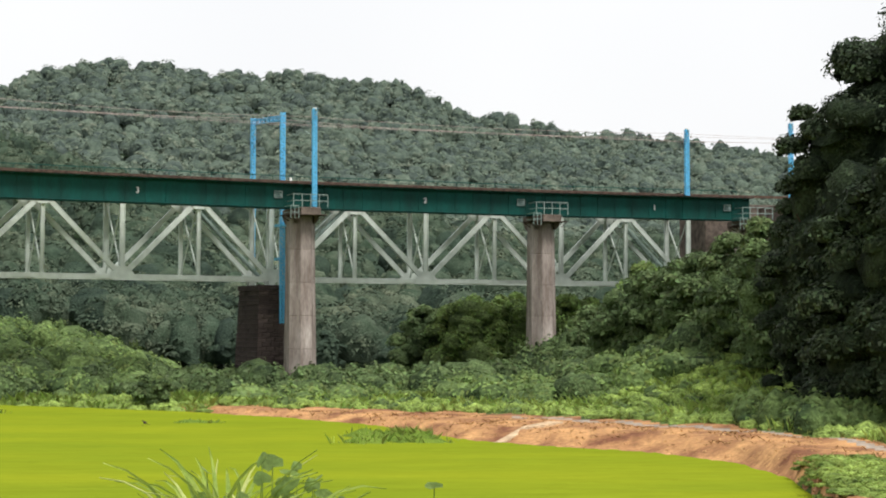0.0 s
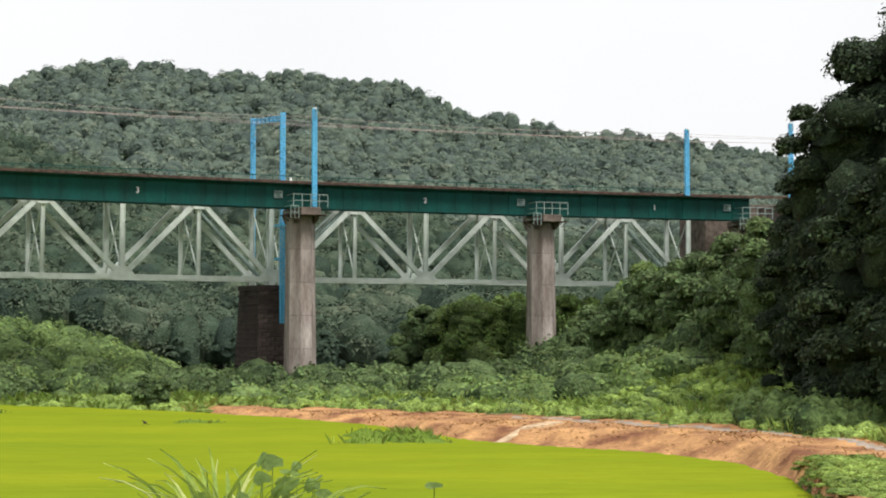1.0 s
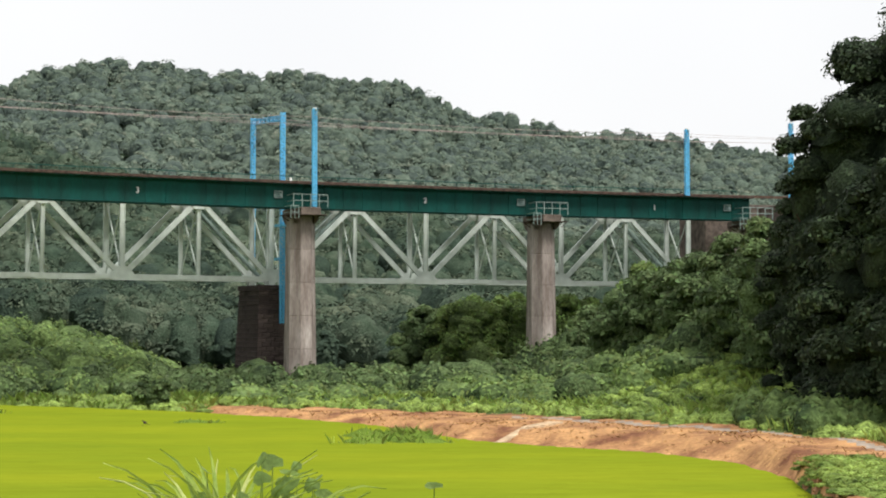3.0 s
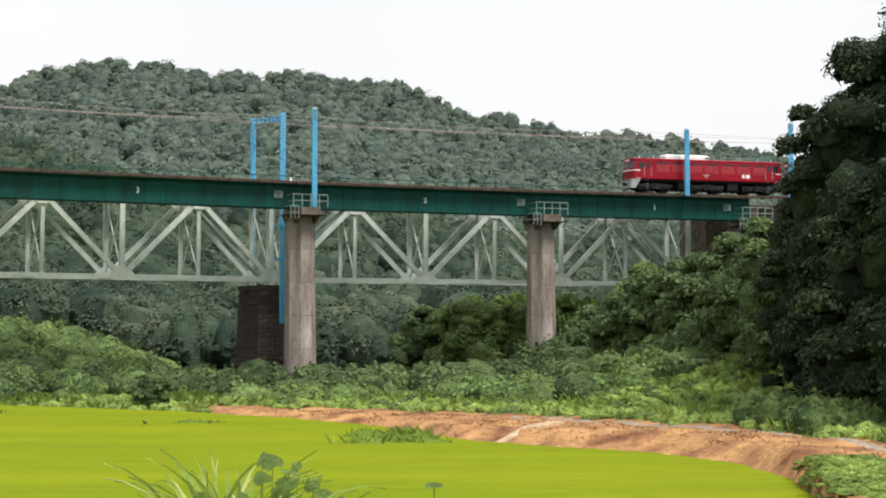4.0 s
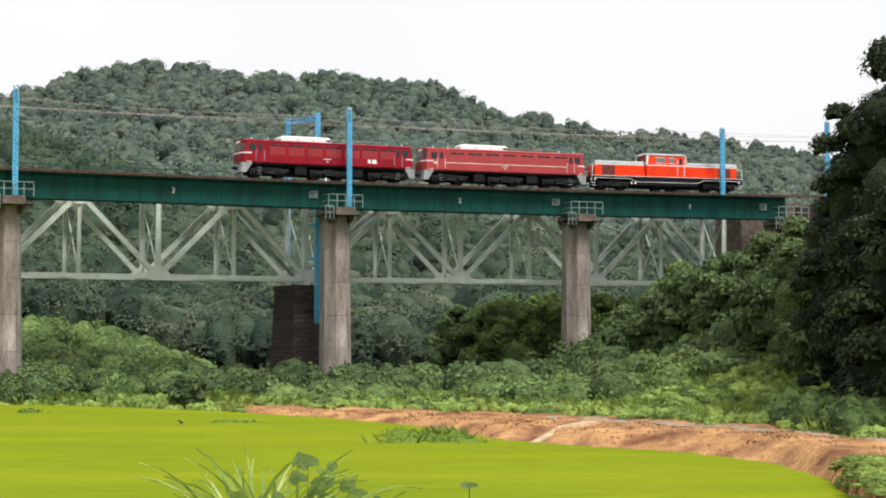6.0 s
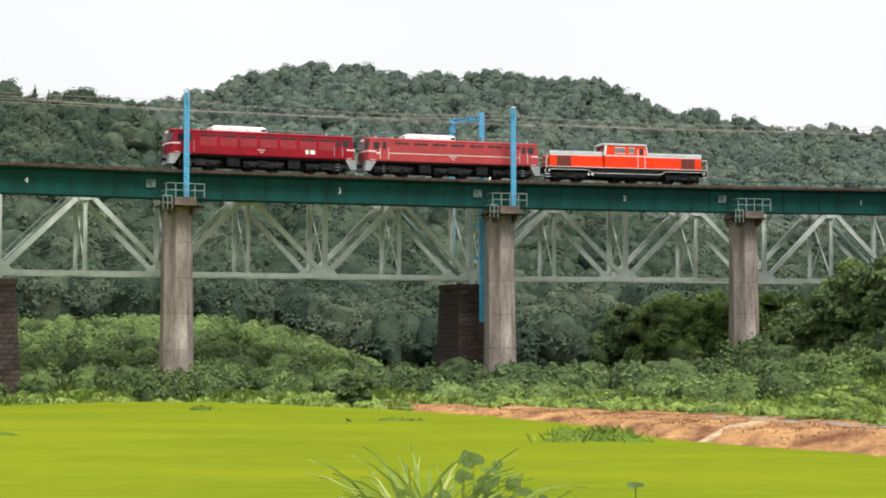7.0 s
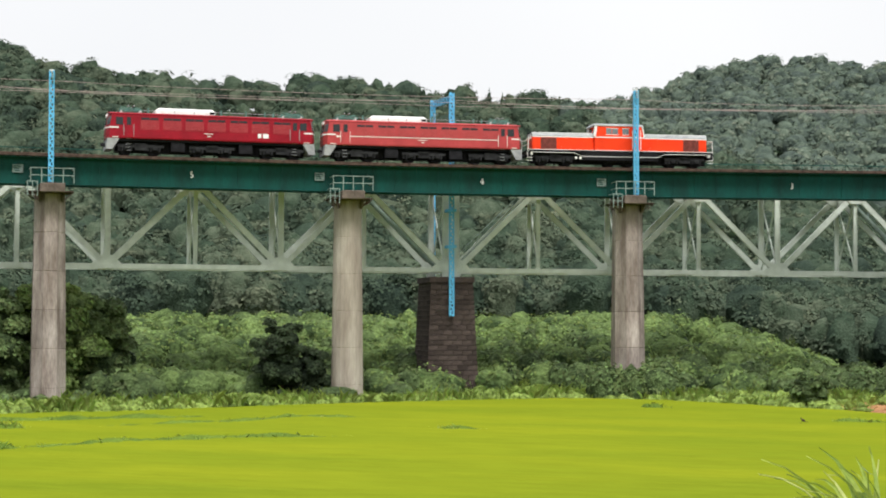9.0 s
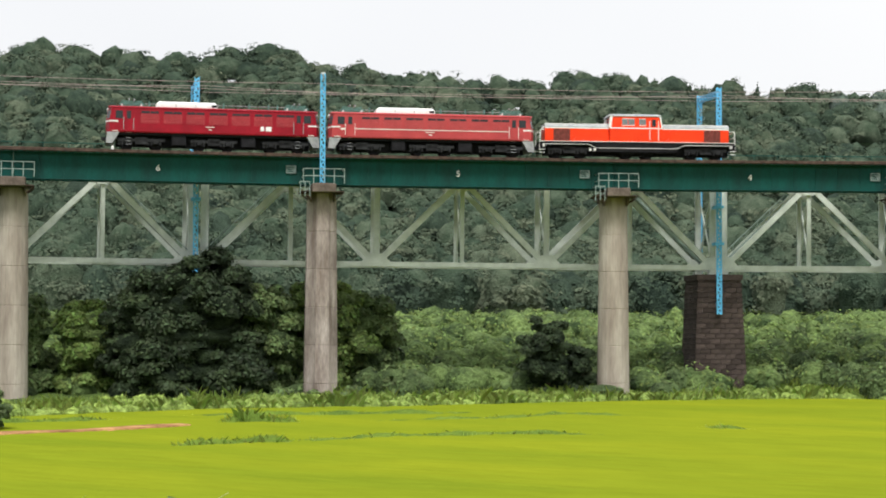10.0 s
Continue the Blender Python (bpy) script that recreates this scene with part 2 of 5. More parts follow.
def span(s0, s1, num):
    """A girder span between two pier axes, straight between them."""
    mid = (s0 + s1) / 2
    a, b = on(s0, 0, deck(s0)), on(s1, 0, deck(s1))
    d = b - a
    le = d.length
    g = empty("girder_span", Matrix.Translation((a + b) / 2) @ Matrix.Rotation(math.atan2(d.y, d.x), 4, "Z") @ Matrix.Rotation(-math.asin(d.z / le), 4, "Y"),
              "dark green riveted plate girder span of the railway bridge", "bridge span", "girder spans")
    x0, x1 = -le / 2 + 0.06, le / 2 - 0.06
    for y in (-0.95, 0.95):
        bm = bmesh.new()
        box(bm, x0, x1, y - 0.012, y + 0.012, 0.03, GIRDER_H - 0.04)
        part("web", bm, "girder", g)
        for z in (0.0, GIRDER_H - 0.06):
            bm = bmesh.new()
            box(bm, x0, x1, y - 0.22, y + 0.22, z, z + 0.05, 0.01)
            box(bm, x0 + 3, x1 - 3, y - 0.19, y + 0.19, z + 0.05 if z < 1 else z - 0.03, z + 0.08 if z < 1 else z)
            part("flange", bm, "girder", g)
        nst = round(le / 1.95)
        for k in range(nst + 1):
            x = x0 + 0.1 + (x1 - x0 - 0.2) * k / nst
            bm = bmesh.new()
            side = -1 if y < 0 else 1
            box(bm, x - 0.03, x + 0.03, min(y + side * 0.01, y + side * 0.07), max(y + side * 0.01, y + side * 0.07), 0.06, GIRDER_H - 0.1)
            part("stiffener", bm, "girder", g)
    for k in range(6):
        x = x0 + 0.5 + (x1 - x0 - 1) * k / 5
        bm = bmesh.new()
        bar(bm, (x, -0.9, 0.2), (x, 0.9, 2.0), 0.09, 0.09)
        bar(bm, (x, 0.9, 0.2), (x, -0.9, 2.0), 0.09, 0.09)
        bar(bm, (x, 0.9, 0.2), (x, -0.9, 0.2), 0.09, 0.09)
        part("cross_frame", bm, "girder", g)
    # sleepers and walkway
    ns = int(le / 0.62)
    for k in range(ns):
        x = x0 + 0.2 + k * (x1 - x0 - 0.4) / (ns - 1)
        bm = bmesh.new()
        box(bm, x - 0.11, x + 0.11, -1.35, 1.35, GIRDER_H - 0.01, GIRDER_H + 0.21)
        part("sleeper", bm, "sleeper", g)
    bm = bmesh.new()
    box(bm, x0, x1, -2.0, -1.38, GIRDER_H - 0.02, GIRDER_H + 0.20)
    part("walkway", bm, "rust", g, "rusty brown walkway plate")
    for y in (1.7,):
        npst = int(le / 2.0)
        for k in range(npst + 1):
            x = x0 + 0.1 + k * (x1 - x0 - 0.2) / npst
            bm = bmesh.new()
            bar(bm, (x, y, GIRDER_H - 0.1), (x, y, GIRDER_H + 0.95), 0.05, 0.05)
            bar(bm, (x, y + (1 if y < 0 else -1) * 0.7, GIRDER_H - 0.5), (x, y, GIRDER_H + 0.0), 0.05, 0.05)
            part("railing_post", bm, "darkrail", g)
        for dz in (0.5, 1.0):
            bm = bmesh.new()
            bar(bm, (x0, y, GIRDER_H + dz), (x1, y, GIRDER_H + dz), 0.05, 0.075)
            part("handrail", bm, "darkrail", g)
    if num:
        letter(num, 0.74, "white", g, pose(NUMBER_X[num], -1.0 - 0.13, 1.1, 90, 0, 0))
        bm = bmesh.new()
        box(bm, x1 - 3.1, x1 - 2.25, -1.12, -1.06, 0.92, 1.6)
        sign = part("sign_plate", bm, "plate", g, "grey data plate with unreadable lines")
        for zz, w in ((1.45, 0.6), (1.27, 0.45), (1.08, 0.5)):
            bm = bmesh.new()
            box(bm, x1 - 3.0, x1 - 3.0 + w, -1.13, -1.122, zz - 0.04, zz + 0.04)
            part("line", bm, "girder", sign)
    return g


for a, b, num in zip(PIERS, PIERS[1:], ("7", "6", "5", "4", "3", "2", "1")):
    span(a, b, num if num != "7" else "")


def ribbon(bm, offs, z, w, h, s0, s1, step=4.0, zf=deck):
    """A long bar that follows the curve."""
    n = int(abs(s1 - s0) / step) + 1
    rows = []
    for k in range(n + 1):
        s = s0 + (s1 - s0) * k / n
        rows.append([on(s, offs + dx, zf(s) + z + dz) for dx, dz in ((-w / 2, 0), (w / 2, 0), (w / 2, h), (-w / 2, h))])
    prism(bm, rows)


track = empty("railway_track", Matrix(), "rust-brown steel rails of the near track", "railway track", kind="structure")
for off in (-0.5335, 0.5335):
    bm = bmesh.new()
    ribbon(bm, off, GIRDER_H + 0.21, 0.13, 0.03, -300, 75)
    ribbon(bm, off, GIRDER_H + 0.24, 0.03, 0.1, -300, 75)
    ribbon(bm, off, GIRDER_H + 0.33, 0.065, 0.05, -300, 75)
    part("rail", bm, "rail", track)
RAIL = GIRDER_H + 0.38


# ---- far bridge: deck trusses on stone piers ----
RR = 307.616          # radius of the near truss plane
K = RF / RR           # its own arc length to s
PANEL, GAP, TW = 7.62, 1.075, 4.942
JOINTS = [s * K for s in (-320.85, -274.06, -227.265, -180.469, -133.674, -86.878, -40.1)]


def chord(s):
    return 10.69 - 0.00399 * s / K


TH = 7.55


def truss_span(sa, sb):
    off = RR - RF
    a, b = on(sa, off, chord(sa)), on(sb - GAP * K, off, chord(sb))
    d = b - a
    g = empty("truss_span", Matrix.Translation(a) @ Matrix.Rotation(math.atan2(d.y, d.x), 4, "Z") @ Matrix.Rotation(-math.asin(d.z / d.length), 4, "Y"),
              "pale green steel deck truss of the railway bridge behind", "bridge truss", "truss spans")
    n, p = 6, d.length / 6
    for y in (0.0, TW):
        for z, h in ((0.0, 0.42), (TH, 0.5)):
            bm = bmesh.new()
            box(bm, -0.3, n * p + 0.3, y - 0.19, y + 0.19, z - h / 2, z + h / 2, 0.02)
            part("chord", bm, "truss", g)
        for k in range(n + 1):
            w = 0.5 if k % 2 == 0 else 0.36
            bm = bmesh.new()
            a, t = w / 2, w * 0.13
            sec = [(-a, -0.13), (t - a, -0.13), (t - a, -0.012), (a - t, -0.012), (a - t, -0.13), (a, -0.13), (a, 0.13), (a - t, 0.13), (a - t, 0.012), (t - a, 0.012), (t - a, 0.13), (-a, 0.13)]
            prism(bm, [[(k * p + u, y + v, z) for u, v in sec] for z in (0.2, TH - 0.2)])
            part("vertical_post", bm, "truss", g)
            # gussets
            bm = bmesh.new()
            bz, s = (0, 1) if k % 2 == 0 else (TH, -1)
            for dy in (-0.2, 0.2):
                prof = [(-1.15, -0.2 * s), (1.15, -0.2 * s), (1.15, 0.3 * s), (0.45, 0.95 * s), (-0.45, 0.95 * s), (-1.15, 0.3 * s)]
                prism(bm, [[(k * p + x, y + dy + q, bz + z) for x, z in prof] for q in (-0.012, 0.012)])
            part("gusset", bm, "truss", g)
        for k in range(n):
            a2, b2 = (0, TH) if k % 2 == 0 else (TH, 0)
            bm = bmesh.new()
            w = 0.5
            A, B = Vector((k * p, y, a2)), Vector(((k + 1) * p, y, b2))
            q = (B - A).normalized()
            nn = Vector((-q.z, 0, q.x))
            for e in (-1, 1):
                bar(bm, A + q * 0.5 + nn * (e * w * 0.4), B - q * 0.5 + nn * (e * w * 0.4), 0.3, 0.07, up=nn)
            for dy in (-0.13, 0.13):
                bar(bm, A + q * 0.5 + Vector((0, dy, 0)), B - q * 0.5 + Vector((0, dy, 0)), 0.02, w * 0.8, up=nn)
            part("diagonal", bm, "truss", g)
    for k in range(n + 1):
        bm = bmesh.new()
        bar(bm, (k * p, 0, 0.25), (k * p, TW, TH - 0.3), 0.14, 0.12, up=(1, 0, 0))
        bar(bm, (k * p, TW, 0.25), (k * p, 0, TH - 0.3), 0.14, 0.12, up=(1, 0, 0))
        bar(bm, (k * p, 0, 0.1), (k * p, TW, 0.1), 0.2, 0.24, up=(0, 0, 1))
        bar(bm, (k * p, 0, TH), (k * p, TW, TH), 0.26, 0.5, up=(0, 0, 1))
        part("sway_frame", bm, "truss", g)
    for k in range(n):
        bm = bmesh.new()
        bar(bm, (k * p, 0, 0.0), ((k + 1) * p, TW, 0.0), 0.14, 0.1)
        bar(bm, (k * p, TW, 0.02), ((k + 1) * p, 0, 0.02), 0.14, 0.1)
        part("lateral_brace", bm, "truss", g)
    bm = bmesh.new()
    for y in (TW / 2 - 0.8, TW / 2 + 0.8):
        box(bm, -0.3, n * p + 0.3, y - 0.15, y + 0.15, TH + 0.25, TH + 0.75)
    box(bm, -0.3, n * p + 0.3, TW / 2 - 1.3, TW / 2 + 1.3, TH + 0.75, TH + 0.93)
    part("track_deck", bm, "sleeper", g, "dark timber track deck")
    for x in (0.0, n * p):
        for y in (0, TW):
            bm = bmesh.new()
            box(bm, x - 0.35, x + 0.35, y - 0.3, y + 0.3, -0.6, -0.22)
            part("bearing", bm, "truss", g)
    # stairs of the inspection way lie along the end diagonals of the far plane
    for k in (0, 5):
        bm = bmesh.new()
        a2, b2 = (0.2, TH) if k == 0 else (TH, 0.2)
        for e in (-0.35, 0.35):
            bar(bm, (k * p, TW * 0.55 + e, a2), ((k + 1) * p, TW * 0.55 + e, b2), 0.06, 0.22)
            bar(bm, (k * p, TW * 0.55 + e, a2 + 0.95), ((k + 1) * p, TW * 0.55 + e, b2 + 0.95), 0.05, 0.05)
        for j in range(1, 34):
            f = j / 34
            x, z = (k + f) * p, a2 + (b2 - a2) * f
            box(bm, x - 0.12, x + 0.12, TW * 0.55 - 0.35, TW * 0.55 + 0.35, z - 0.02, z + 0.02)
            if j % 5 == 0:
                bar(bm, (x, TW * 0.55 - 0.35, z), (x, TW * 0.55 - 0.35, z + 0.95), 0.04, 0.04)
        part("inspection_stair", bm, "railing", g, "grey-green steel inspection stair with handrails")
    return g


for sa, sb in zip(JOINTS[:5], JOINTS[1:6]):
    truss_span(sa, sb)
STONE = []   # the stone piers' poses, widths and heights; their blocks come last


def stone_pier(sj, ground):
    off = RR - RF + TW / 2
    s = sj - GAP * K / 2
    top = chord(s) - 0.62
    p = empty("stone_pier", at(s, off, ground - 1.5), "dark tapered stone block pier under the truss bridge", "bridge pier", "stone piers")
    h = top - ground + 1.5
    bm = bmesh.new()

    def ring(z, g=0.0):
        f = 1 - z / h
        a, b = 1.95 + 0.55 * f - g, TW / 2 + 0.7 + 0.5 * f - g
        return [(-a, -b, z), (a, -b, z), (a, b, z), (-a, b, z)]

    prism(bm, [ring(0, 0.09), ring(h - 0.5, 0.09)])
    part("core", bm, "joint", p)
    bm = bmesh.new()
    prism(bm, [ring(h - 0.5, -0.12), ring(h, -0.12)])
    part("coping", bm, "stone", p)
    STONE.append((p, h))
    return p


for sj, g in zip(JOINTS[1:5], (0.5, 0.5, 0.3, 0.3)):
    stone_pier(sj, g)


# ---- overhead line: lattice masts, portals, wires ----
def lattice(bm, x, y, z0, z1, w=0.34, d=0.34, pitch=0.3):
    for i in (-1, 1):
        for j in (-1, 1):
            bar(bm, (x + i * w / 2, y + j * d / 2, z0), (x + i * w / 2, y + j * d / 2, z1), 0.075, 0.075)
    n = int((z1 - z0) / pitch)
    for k in range(n):
        a, b = z0 + (z1 - z0) * k / n, z0 + (z1 - z0) * (k + 1) / n
        e = 1 if k % 2 else -1
        for j in (-1, 1):
            bar(bm, (x - e * w / 2, y + j * d / 2, a), (x + e * w / 2, y + j * d / 2, b), 0.11, 0.02, up=(0, 1, 0))
            bar(bm, (x + j * w / 2, y - e * d / 2, a), (x + j * w / 2, y + e * d / 2, b), 0.11, 0.02, up=(1, 0, 0))


def insulator(bm, x, y, z, n=4):
    for k in range(n):
        rod(bm, (x, y, z - 0.14 * k), (x, y, z - 0.14 * k - 0.05), 0.12, 8, 0.06)


def mast(s, base, top, off=-2.4):
    m = empty("catenary_mast", at(s, off, base), "light blue lattice steel catenary mast beside the track", "catenary mast", "masts")
    bm = bmesh.new()
    lattice(bm, 0, 0, 0.05, top - base)
    part("lattice_post", bm, "blue", m)
    bm = bmesh.new()
    box(bm, -0.4, 0.4, -0.4, 0.4, 0, 0.06)
    part("base_plate", bm, "rust", m)
    bm = bmesh.new()
    h = top - base
    bar(bm, (0, 0.1, h - 1.1), (0, 2.6, h - 0.9), 0.07, 0.07)
    bar(bm, (0, 0.1, h - 2.6), (0, 2.5, h - 1.9), 0.06, 0.06)
    bar(bm, (0, 0.1, h - 0.15), (0, -0.5, h - 0.15), 0.08, 0.08)
    part("bracket_arm", bm, "railing", m, "grey bracket arm holding the wires")
    for y, z in ((0.5, h - 1.1), (-0.5, h - 0.2)):
        bm = bmesh.new()
        insulator(bm, 0, y, z)
        part("insulator", bm, "insul", m)
    bm = bmesh.new()
    rod(bm, (0, 0, h), (0, 0, h + 0.12), 0.2, 8)
    part("top_cap", bm, "insul", m)
    return m


for s, base in ((-130.76, 17.83), (-162.55, 17.91), (-213.72, 18.03), (-90.1, 20.0), (-264.7, 18.16)):
    mast(s, base, 27.3 if base < 19 else 26.96)
mast(-78.0, 20.0, 28.0)


def portal(sj, bottom, top, shift=0.72):
    off = RR - RF - 1.45
    s = sj - shift
    width = 9.2
    m = empty("catenary_portal", at(s, off, bottom), "light blue lattice steel portal frame over the far track", "catenary portal", "portals")
    h = top - bottom
    for y, z0 in ((0, 0), (width, 0)):
        bm = bmesh.new()
        lattice(bm, 0, y, z0, h if y == 0 else h + 0.5, 0.36, 0.36, 0.32)
        part("leg", bm, "blue", m)
    bm = bmesh.new()
    for i in (-1, 1):
        for z in (h - 0.75, h - 0.3):
            bar(bm, (i * 0.16, 0, z), (i * 0.16, width, z + 0.6), 0.08, 0.08)
    for k in range(14):
        y0, y1 = width * k / 14, width * (k + 1) / 14
        for i in (-1, 1):
            bar(bm, (i * 0.16, y0, h - 0.75 + 0.45 * (k % 2) + 0.6 * k / 14), (i * 0.16, y1, h - 0.3 - 0.45 * (k % 2) + 0.6 * (k + 1) / 14), 0.05, 0.05, up=(1, 0, 0))
    part("beam", bm, "blue", m)
    bm = bmesh.new()
    bar(bm, (0, width - 0.3, h - 1.3), (0, width - 2.6, h - 1.1), 0.07, 0.07)
    bar(bm, (0, width - 0.3, h - 2.7), (0, width - 2.6, h - 1.9), 0.06, 0.06)
    part("bracket_arm", bm, "railing", m)
    for y, z, k in ((width - 0.8, h - 0.9, 5), (width - 0.6, h - 2.0, 4), (width * 0.45, h + 0.35, 4)):
        bm = bmesh.new()
        insulator(bm, 0, y, z, k)
        part("insulator", bm, "insul", m)
    for z in (6.2, 9.5):
        bm = bmesh.new()
        box(bm, -0.4, 0.4, -0.35, 1.3, z, z + 0.25)
        part("clamp", bm, "blue", m)
    return m


for sj, b in ((JOINTS[1], 7.2), (JOINTS[2], 10.7), (JOINTS[3], 7.2), (JOINTS[4], 6.85)):
    portal(sj, b, 27.6, 0.4 if sj == JOINTS[4] else 0.72)


def cable(name, label, off, pts, r, sag=0.0):
    """A wire hung from mast to mast along the curve."""
    bm = bmesh.new()
    P = []
    for (s0, z0), (s1, z1) in zip(pts, pts[1:]):
        A, B = on(s0, off, z0), on(s1, off, z1)
        P += [A.lerp(B, k / 6) - Vector((0, 0, sag * 4 * k / 6 * (1 - k / 6))) for k in range(6)]
    P.append(on(pts[-1][0], off, pts[-1][1]))
    h = r / 2
    prism(bm, [[p + Vector((0, 0, h)), p + Vector((-0.6 * h, h * 0.8, -h)), p + Vector((0.6 * h, -h * 0.8, -h))] for p in P])
    ob = part(name, bm, "wire")
    return tagged(ob, label, "wire")


STOPS = [-264.7, -213.7, -162.6, -130.8, -90.1, -40, 20]
cable("contact_wire", "thin copper contact wire over the near track", 0.0, [(s, 26.05) for s in STOPS], 0.028)
cable("messenger_wire", "thin messenger wire sagging between the masts", 0.0, [(s, 26.85) for s in STOPS], 0.028, 0.35)
JS = [JOINTS[1], JOINTS[2], JOINTS[3], JOINTS[4], JOINTS[5], 20]
cable("contact_wire", "thin copper contact wire over the far track", 8.6, [(s, 27.0) for s in JS], 0.028)
cable("feeder_wire", "thin feeder wire on the portal tops", 8.6, [(s, 27.6) for s in JS], 0.03, 0.6)


# ---- ends of the line: abutment and embankments ----
def embankment(s0, s1, label):
    bm = bmesh.new()
    rows = []
    n = 20
    for k in range(n + 1):
        s = s0 + (s1 - s0) * k / n
        top = deck(s) + GIRDER_H - 0.02
        rows.append([on(s, o, z) for o, z in ((-22, -1), (-3.2, top), (12.5, top), (32, -1))])
    prism(bm, rows)
    return tagged(part("embankment", bm, "soil"), label, "embankment", kind="structure")


def abutment(s):
    g = empty("bridge_abutment", at(s, 0, 3.0), "brown weathered concrete abutment at the bridge end", "bridge abutment")
    h = deck(s) - 3.2
    bm = bmesh.new()
    box(bm, 0, 9, -3.4, 13, 0, h, 0.08)
    part("wall", bm, "cap", g)
    bm = bmesh.new()
    box(bm, 1.2, 9.2, -3.5, 13.1, h, h + 2.0, 0.05)
    part("back_wall", bm, "cap", g)
    return g


def far_abutment(s):
    """The end of the truss bridge: a brown wall with a bearing shelf."""
    g = empty("bridge_abutment", at(s, RR - RF + TW / 2, 3.0), "dark brown stained concrete abutment ending the truss bridge", "bridge abutment")
    top = chord(s) + TH - 3.0
    bm = bmesh.new()
    box(bm, -0.3, 1.5, -TW / 2 - 0.9, TW / 2 + 0.9, 0, chord(s) - 3.62, 0.05)
    part("bearing_shelf", bm, "cap", g)
    bm = bmesh.new()
    box(bm, 1.5, 16, -TW / 2 - 0.9, TW / 2 + 0.9, 0, top + 0.9, 0.06)
    part("wall", bm, "cap", g)
    bm = bmesh.new()
    box(bm, 1.42, 16, -TW / 2 - 1.0, TW / 2 + 1.0, top + 0.9, top + 1.2, 0.03)
    part("coping", bm, "cap", g)
    return g


# ---- terrain ----
def polar(az, d):
    return d * math.sin(radians(az)), d * math.cos(radians(az))


# crest lines: azimuth, elevation angle of the treetops
CREST_A = [(-60, 8.0), (-20, 7.0), (-15.2, 8.1), (-14.1, 8.48), (-12.2, 9.01), (-10.3, 8.99), (-9.0, 8.83), (-7.0, 8.67), (-5.2, 8.78), (-3.65, 8.62), (-1.66, 8.3),
           (-0.47, 7.91), (0.32, 7.42), (1.5, 7.16), (3.1, 6.96), (4.7, 6.59), (6.25, 6.49), (8.2, 6.31), (9.75, 6.09), (10.9, 5.87), (16, 5.0), (60, 4.0)]
CREST_B = [(-60, 8.6), (-47.1, 8.97), (-45.5, 9.3), (-43.4, 9.13), (-40.1, 9.04), (-37.8, 9.3), (-36.8, 8.98), (-35.0, 8.7), (-33.2, 8.57), (-31.6, 8.38), (-30, 8.2), (-27, 8.46),
           (-24.6, 8.3), (-22.3, 8.0), (-20.3, 7.9), (-19.2, 7.81), (-17.4, 7.55), (-15.5, 6.9), (-13, 5.9), (-10, 4.6), (-6, 2.8), (-2, 1.0), (4, 0.3), (60, 0.2)]
DIST_A, DIST_B = 720.0, 430.0


# the far edge of the rice, and the height of the bank behind it, by azimuth
EDGE_AZ = [-60, -46.9, -39, -33.5, -28, -18.4, -15.1, -9.06, -2.8, 0.7, 4.0, 7.2, 10.0, 11.9, 12.6, 14.5, 30]
EDGE_D = [104, 113, 121, 124, 131, 142, 140.5, 127, 110, 95, 90, 86, 80.5, 72.5, 66, 40, 20]
ROAD_AZ = [-9.2, -4, 0.7, 3.8, 6.8, 10.1, 12.9, 15.5, 20]
ROAD_D = [131, 121, 112, 104.5, 97.5, 91.5, 84, 77, 66]
BANK_AZ, BANK_H = [-16, -9, -2.8, 0.7, 4, 10, 13, 30], [0.0, 0.35, 0.55, 0.7, 0.85, 1.05, 1.15, 1.2]


def edge(az):
    return np.interp(az, EDGE_AZ, EDGE_D)


def smooth(a, b, x):
    t = np.clip((x - a) / (b - a), 0, 1)
    return t * t * (3 - 2 * t)


